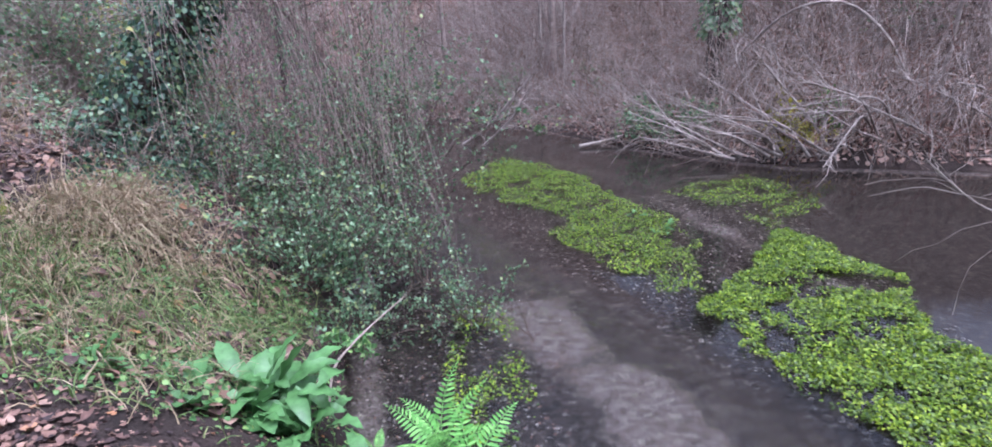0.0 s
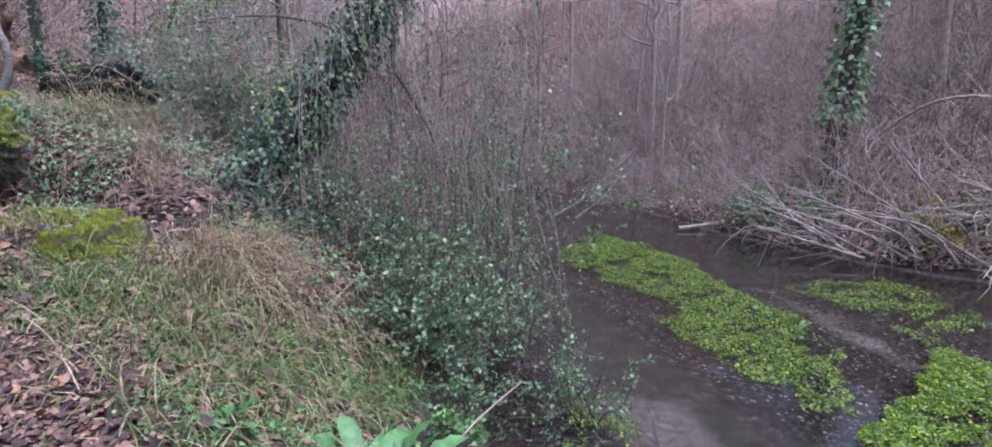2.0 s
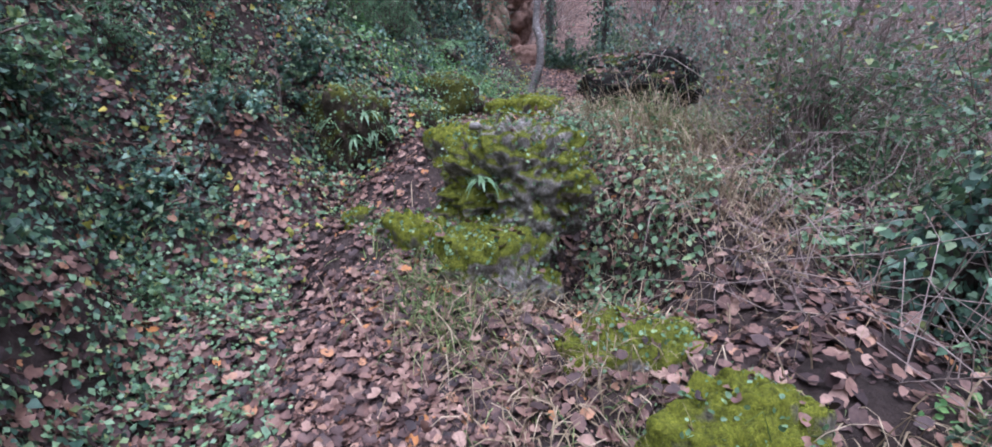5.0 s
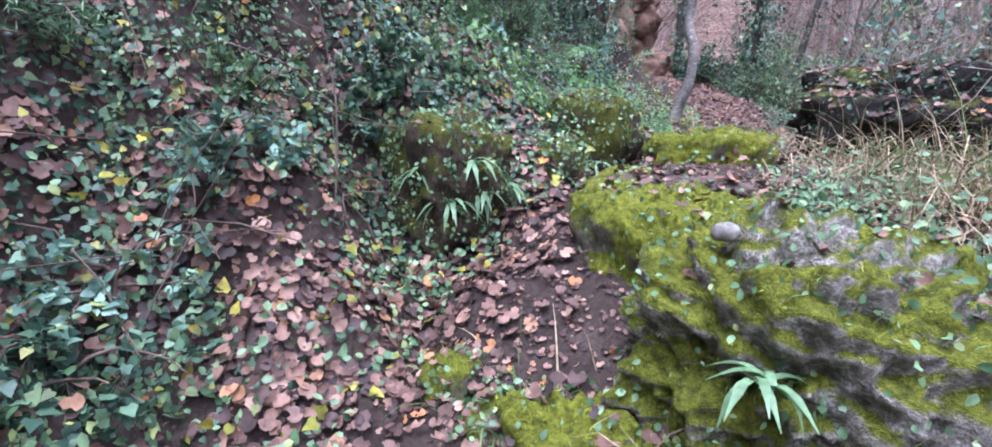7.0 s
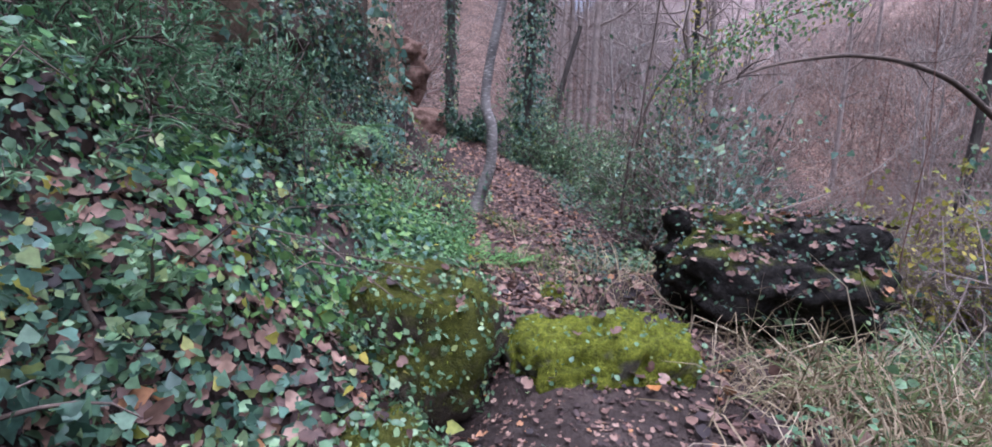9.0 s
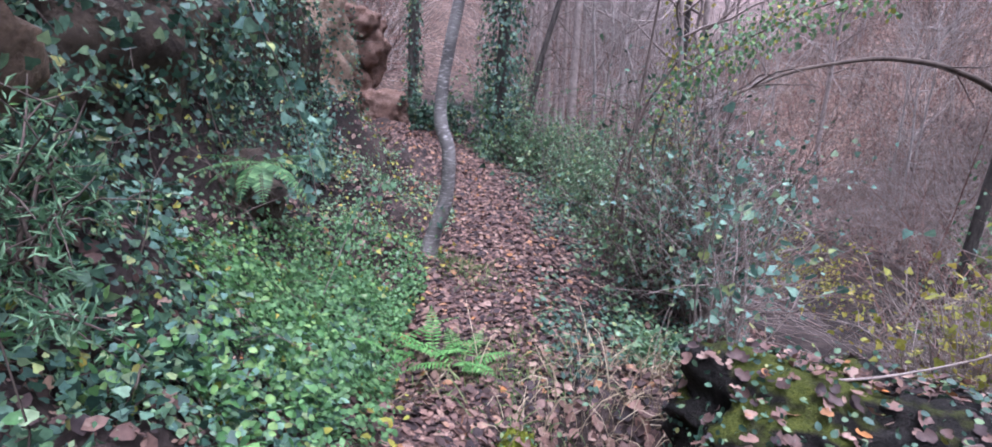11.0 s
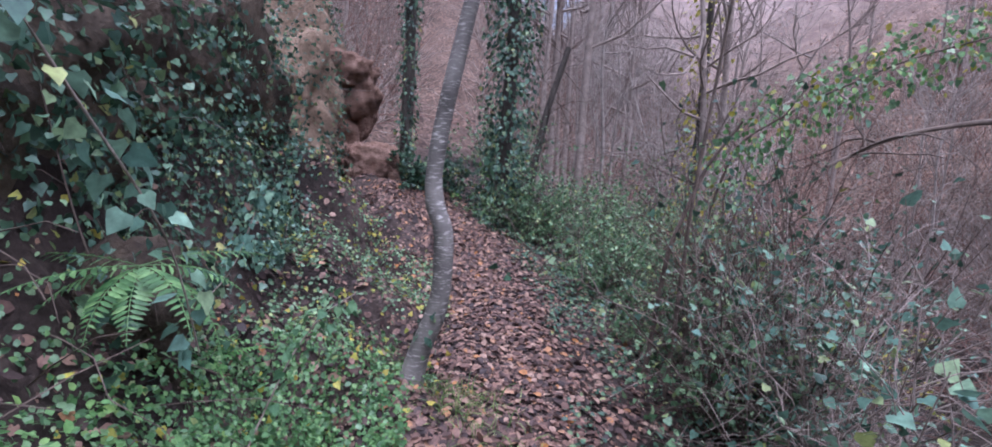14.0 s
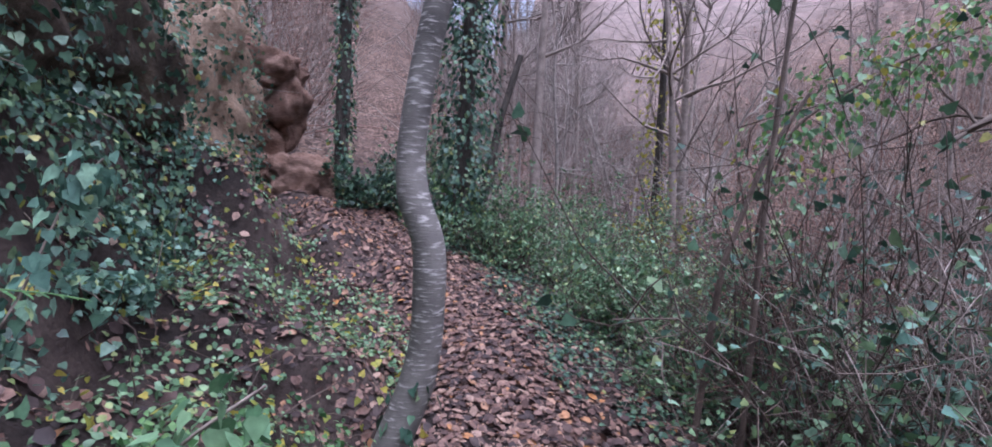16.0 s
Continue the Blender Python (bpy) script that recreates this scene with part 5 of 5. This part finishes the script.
tussock("dry_grass", (-5.0, 3.4, 0), 0.5, 0.35, 1200, 0.35, STRAW, "dry grass between the rocks", 1.6)
tussock("green_grass", (-5.6, 3.1, 0), 0.35, 0.16, 900, 0.28, GRASS, "green grass at the foot of the rocks", 1.4)
tussock("dry_grass", (-6.6, 5.85, 0), 0.36, 0.36, 2600, 0.7, STRAW, "tall straw-coloured tussock of drooping dry grass", 2.4, (0.1, -0.3, 0))
tussock("green_grass", (-6.6, 5.85, 0), 0.25, 0.25, 600, 0.7, GRASS, "green blades in the dry tussock", 2.0)
tussock("dry_grass", (-5.6, 5.2, 0), 0.5, 0.4, 1800, 0.45, STRAW, "dry grass hanging behind the tufa rock", 1.6)
tussock("green_grass", (-10.6, 7.55, 0), 0.22, 0.16, 380, 0.25, GRASS, "grass tuft at the tree's foot", 1.4)
tussock("green_grass", (-9.25, 6.5, 0), 0.25, 0.3, 500, 0.25, GRASS, "grass at the trail's edge", 1.4)
tussock("dry_grass", (-8.3, 6.9, 0), 0.5, 0.5, 900, 0.5, STRAW, "dry grass hanging into the hollow", 1.6)

# ---- ground cover ----
def carpet(name, n, box, keep, shape, size, mat, label, lift=0.03, stand=0.7, kind="stuff", category="ground cover", width=0.85, curl=(0.3, 1.5), flat=2.4):
    p, nn = on_ground(n, box, keep)
    if mat is LITTER:  # leaves do not lie on steep ground
        ok = nn[:, 2] > rng.uniform(0.2, 0.6, n)
        p, nn, n = p[ok], nn[ok], int(ok.sum())
    p = p + nn * rng.uniform(0.004, lift, (n, 1)) * rng.uniform(0.2, 1, (n, 1))
    way = sprayed(n, 0)
    geo = leaves(shape, p, way - (way * nn).sum(-1, keepdims=True) * nn * 0.8, unit(nn * flat + sprayed(n, 0)), rng.uniform(*size, n), width, rng.uniform(*curl, n))
    single(name, geo, mat, label, category, kind=kind)


def patchy(fn, seed, lo, soft, scale):
    return lambda x, y: fn(x, y) * np.clip((fbm(x * scale, y * scale, seed) - lo) / soft, 0, 1)


trail = lambda wide, x0, x1: (lambda x, y: (np.abs(side_of(x, y)) < wide) & (x > x0) & (x < x1))
carpet("fallen_leaves", 9500, (-6.1, 0.2, 0.8, 4.2), lambda x, y: np.exp(-(np.abs(side_of(x, y) + 0.05) / 0.45) ** 3), CURLED, (0.03, 0.075), LITTER, "damp reddish-brown fallen leaves on the path", 0.03, flat=3.2)
carpet("fallen_leaves", 14000, (-8.6, 0.8, -4.2, 5.2), patchy(lambda x, y: np.interp(side_of(x, y), [-0.7, -0.3, 0.35, 0.7, 1.7, 2.4], [0.5, 0.12, 0.3, 1, 1, 0.1]), 97, 0.3, 0.2, 1.5), CURLED, (0.035, 0.08), LITTER, "brown fallen leaves on the bank", 0.08, flat=2)
carpet("leaf_crumbs", 30000, (-9.5, 0.2, 0.8, 6.5), lambda x, y: np.interp(side_of(x, y), [-1.4, -0.6, 1.6, 2.4], [0.2, 1, 1, 0]), CURLED, (0.012, 0.036), LITTER, "crumbled dark leaf litter and bits of bark", 0.025, flat=2.0)
carpet("leaf_crumbs", 16000, (-15, 5, -8, 11), lambda x, y: np.exp(-(side_of(x, y) / 1.1) ** 2), SLIM, (0.015, 0.04), LITTER, "crumbled leaf litter along the trail", 0.025, flat=2.0)
carpet("fallen_leaves", 15000, (-16.5, 5.2, -8.2, 12), lambda x, y: np.exp(-(side_of(x, y) / 0.62) ** 2), OVAL, (0.04, 0.085), LITTER, "pinkish-brown fallen leaves covering the trail", 0.035, flat=3)
carpet("fallen_leaves", 12000, (-16.5, 3.0, -7.0, 13.5), lambda x, y: (np.abs(side_of(x, y)) < 3.2) & (np.abs(side_of(x, y)) > 0.5), OVAL, (0.045, 0.09), LITTER, "brown leaf litter beside the trail", 0.05, flat=2)
carpet("fallen_leaves", 5200, (-7, 2.4, -1.0, 8), lambda x, y: (side_of(x, y) < -0.6) & (near_water(x, y) > 0.3), OVAL, (0.05, 0.11), LITTER, "brown leaf litter on the bank", 0.1, flat=2)
carpet("fallen_leaves", 700, (-8.6, 6.5, -6.6, 8.6), lambda x, y: np.ones(x.shape), CURLED, (0.06, 0.12), LITTER, "brown leaves heaped round the dark rock", 0.1, flat=2)
carpet("fallen_leaves", 32000, (-16, 9, 14, 34), inside(0.1, 14, far_side), SLIM, (0.06, 0.13), LITTER_DRY, "brown leaf litter on the far slope", 0.1, flat=2)
carpet("fallen_leaves", 26000, (-48, 13, 6, 62), slope, SLIM, (0.08, 0.2), LITTER_DRY, "brown leaf litter on the distant slope", 0.3, flat=1.5)
steep = lambda fn: (lambda x, y: fn(x, y) * np.clip(0.3 / normal_at(x, y)[:, 2], 0.3, 1))
near_ivy = patchy(lambda x, y: (side_of(x, y) > np.where(x < -10.4, 2.0, 0.55)) & (side_of(x, y) < 5.5), 70, 0.3, 0.2, 0.9)
carpet("ivy_carpet", 38000, (-19, 0.5, -8.0, 11), steep(near_ivy), LOBED, (0.026, 0.056), IVY, "dark ivy covering the steep bank", 0.22, flat=1.1)
carpet("ivy_carpet", 7000, (-15, 0.8, -8.0, 9), patchy(lambda x, y: (side_of(x, y) > np.where(x < -10.4, 1.8, 0.6)) & (side_of(x, y) < 4), 77, 0.42, 0.12, 1.1), LOBED, (0.025, 0.052), IVY_PALE, "pale bluish ivy sprays on the bank", 0.3, flat=0.9)
carpet("herb_carpet", 13000, (-14, 1.0, -6.2, 9.5), patchy(lambda x, y: (side_of(x, y) > 0.4) & (side_of(x, y) < 3.0), 81, 0.4, 0.1, 1.4), OVAL, (0.025, 0.05), BUSH, "small green herbs on the bank", 0.16, flat=1.2)
carpet("herb_carpet", 4200, (-11.0, 5.2, -8.9, 7.2), patchy(lambda x, y: (side_of(x, y) > 0.4) & (side_of(x, y) < 1.4), 103, 0.4, 0.12, 2.0), OVAL, (0.025, 0.05), HERB, "light green clover-like herbs beside the trail", 0.22, flat=1.4)
carpet("herb_carpet", 5200, (-14, 6.0, -8.8, 13), patchy(lambda x, y: (side_of(x, y) < -0.55) & (side_of(x, y) > -2.6), 85, 0.4, 0.14, 1.6), OVAL, (0.03, 0.06), IVY, "dark low herbs beside the trail", 0.16, flat=1.2)
carpet("herb_carpet", 9000, (-9.5, 3.6, -4.6, 8.4), patchy(lambda x, y: (side_of(x, y) < -1.2) & (near_water(x, y) > 0.2), 88, 0.42, 0.12, 1.2), OVAL, (0.03, 0.065), BUSH, "green herbs and brambles on the bank", 0.3, flat=1.0)
carpet("herb_carpet", 2600, (-3.8, 2.4, -0.8, 6.2), patchy(lambda x, y: (side_of(x, y) < -0.8) & (near_water(x, y) > 0.05), 90, 0.45, 0.12, 1.6), OVAL, (0.025, 0.06), BUSH_FRESH, "fresh green herbs on the low bank", 0.14, flat=1.2)
carpet("herb_carpet", 700, (-2.2, 2.2, -0.4, 3.2), lambda x, y: near_water(x, y) > 0.05, OVAL, (0.02, 0.045), BUSH_FRESH, "small fresh herbs round the broad-leaved plant", 0.08, flat=1.4)
carpet("herb_carpet", 1300, (-7.05, 4.55, -6.3, 5.35), lambda x, y: np.exp(-((x + 6.7) ** 2 + (y - 4.95) ** 2) / 0.07), KITE, (0.018, 0.038), FEATHER, "soft green lobed herbs beside the ledge", 0.3, flat=1.6)
carpet("herb_carpet", 9000, (-11.5, 5.0, -8.8, 7.4), patchy(lambda x, y: np.interp(side_of(x, y), [0.4, 0.6, 1.5, 1.8], [0, 1, 1, 0]), 99, 0.3, 0.14, 1.8), KITE, (0.02, 0.045), HERB, "soft green ferny herbs below the ivy bank", 0.3, flat=1.3)
carpet("herb_carpet", 8000, (-6.6, 0.0, -1.8, 3.0), patchy(lambda x, y: np.interp(side_of(x, y), [0.3, 0.5, 1.4, 1.8], [0, 1, 1, 0]), 107, 0.36, 0.14, 1.6), KITE, (0.018, 0.045), BUSH, "low green herbs along the path", 0.16, flat=1.2)
carpet("herb_carpet", 5000, (-11, 3.2, -8.2, 6.6), patchy(lambda x, y: (side_of(x, y) > 0.7) & (side_of(x, y) < 2.8), 111, 0.42, 0.1, 1.5), OVAL, (0.025, 0.055), BUSH_FRESH, "yellowish green leafy sprays on the bank", 0.35, flat=1.0)
carpet("yellow_leaves", 900, (-14, 1.4, -6.2, 9.5), lambda x, y: (side_of(x, y) > 0.3) & (side_of(x, y) < 2.2), LOBED, (0.03, 0.06), YELLOW, "yellowing ivy leaves on the bank", 0.25, flat=1.0)
carpet("ivy_carpet", 24000, (-9.8, 0.4, -2.6, 6.0), steep(patchy(lambda x, y: np.clip((side_of(x, y) - 0.55) / 1.2, 0, 1) * (side_of(x, y) < 3.4), 93, 0.33, 0.16, 1.7)), LOBED, (0.02, 0.042), IVY, "small dark ivy leaves over the bank", 0.2, flat=1.0)
carpet("herb_carpet", 16000, (-9.8, 0.4, -2.6, 6.0), steep(patchy(lambda x, y: np.clip((side_of(x, y) - 0.45) / 0.9, 0, 1) * (side_of(x, y) < 2.8), 95, 0.4, 0.12, 2.2)), KITE, (0.014, 0.032), BUSH, "small green sprigs over the bank", 0.25, flat=0.8)
# climbing ivy hanging on the steep face
p, nn = on_ground(14000, (-19, 3.0, -8.2, 11), inside(1.9, 5.5, side_of))
p = p + nn * rng.uniform(0.05, 0.5, (14000, 1)) ** 1.5
single("hanging_ivy", leaves(LOBED, p, unit(np.array([0, 0, -1.0]) + nn * 0.5 + rng.normal(0, 0.35, nn.shape)), unit(nn + rng.normal(0, 0.5, nn.shape)), rng.uniform(0.03, 0.065, 14000), 0.95), IVY, "dark ivy curtain hanging on the steep bank", "ivy", kind="stuff")


def vine(pts, n, size, mat, label):
    t = thing("ivy_vine", label, "vine", pts[0])
    ln = trunk("stem", pts, 0.005, 0.003, TWIG, t, sides=5, knots=20, flare=0)
    clad("leaves", ln, t, n, size, mat, 0.07)


vine([(-10.05, 5.2, 5.5), (-10.0, 5.3, 5.1), (-9.87, 5.33, 4.88), (-9.95, 5.5, 4.6), (-10.1, 5.7, 4.3), (-10.2, 5.8, 3.9)], 90, 0.06, IVY_PALE, "trailing ivy vine with pale bluish leaves")
vine([(-11.4, 6.0, 3.5), (-11.4, 6.4, 3.85), (-11.4, 6.55, 4.25), (-11.3, 6.6, 4.35)], 110, 0.05, IVY_PALE, "ivy spray with broad pale leaves")
vine([(-10.6, 6.05, 3.1), (-10.55, 6.3, 3.65), (-10.45, 6.4, 3.85), (-10.35, 6.5, 3.95)], 60, 0.045, FEATHER, "broad-leaved herb close beside the trail")
vine([(-8.3, 2.8, 3.0), (-8.15, 3.05, 3.25), (-8.0, 3.2, 3.35)], 90, 0.055, IVY_PALE, "ivy spray with bluish leaves over a dark gap")


def on_rock(ob, n, low=0.35):
    """Random places on the upper faces of a rock."""
    me = ob.data
    c, nn, a = np.zeros(len(me.polygons) * 3), np.zeros(len(me.polygons) * 3), np.zeros(len(me.polygons))
    me.polygons.foreach_get("center", c)
    me.polygons.foreach_get("normal", nn)
    me.polygons.foreach_get("area", a)
    c, nn = c.reshape(-1, 3), nn.reshape(-1, 3)
    w = a * (nn[:, 2] > low)
    i = rng.choice(len(w), n, p=w / w.sum())
    return c[i] + rng.normal(0, 0.01, (n, 3)), nn[i]


def cap(ob, n, shape, size, mat, name, label, category, low=0.35, lift=0.03, flat=2.0):
    p, nn = on_rock(ob, n, low)
    way = sprayed(n, 0)
    single(name, leaves(shape, p + nn * rng.uniform(0.003, lift, (n, 1)), way - (way * nn).sum(-1, keepdims=True) * nn * 0.8, unit(nn * flat + sprayed(n, 0)), rng.uniform(*size, n), 0.85, rng.uniform(0.3, 1.5, n)), mat, label, category, kind="stuff")


for o, n in ((ivy_bank, 4200), (ivy_bank_low, 2600), *((o, 2400) for o in bulges[:3]), (bulges[3], 700), (bulges[4], 260)):
    cap(o, n, LOBED, (0.035, 0.075), IVY, "hanging_ivy", "dark ivy hanging on the earth bank", "ivy", -0.6, 0.25, 1.0)
cap(worn, 170, CURLED, (0.03, 0.075), LITTER, "fallen_leaves", "brown fallen leaves on the trodden soil", "leaf litter", 0.5, 0.02, 3.0)
rocks = [o for o in scene.objects if o.type == "MESH" and o.name.startswith(("mossy_rock", "overhanging_rock"))]
for o in rocks:
    ex = max(o.dimensions)
    big = o.name.startswith("overhanging")
    cap(o, int((330 if big else 30) * ex), CURLED, (0.03, 0.07), LITTER, "fallen_leaves", "brown fallen leaves lying on the rock", "leaf litter", 0.75)
    cap(o, int((900 if big else 1500 if o.data.materials[0] is ROCK_BROWN else 800 if o.data.materials[0] is ROCK else 300) * ex), OVAL, (0.016, 0.036), IVY if big else BUSH, "herb_tufts", "small green herbs rooted on the rock", "herbs", -0.2 if big else -0.1, 0.06, 1.0)
    if not big:
        p, nn = on_rock(o, int(1500 * ex), 0.0)
        single("moss_tufts", blades(p - nn * 0.004, unit(nn + sprayed(len(p), 0.2) * 0.7), rng.uniform(0.01, 0.028, len(p)), 0.0022, 0.5, 3), MOSS_BLADE, "short tufts of yellow-green moss", "moss", kind="stuff")
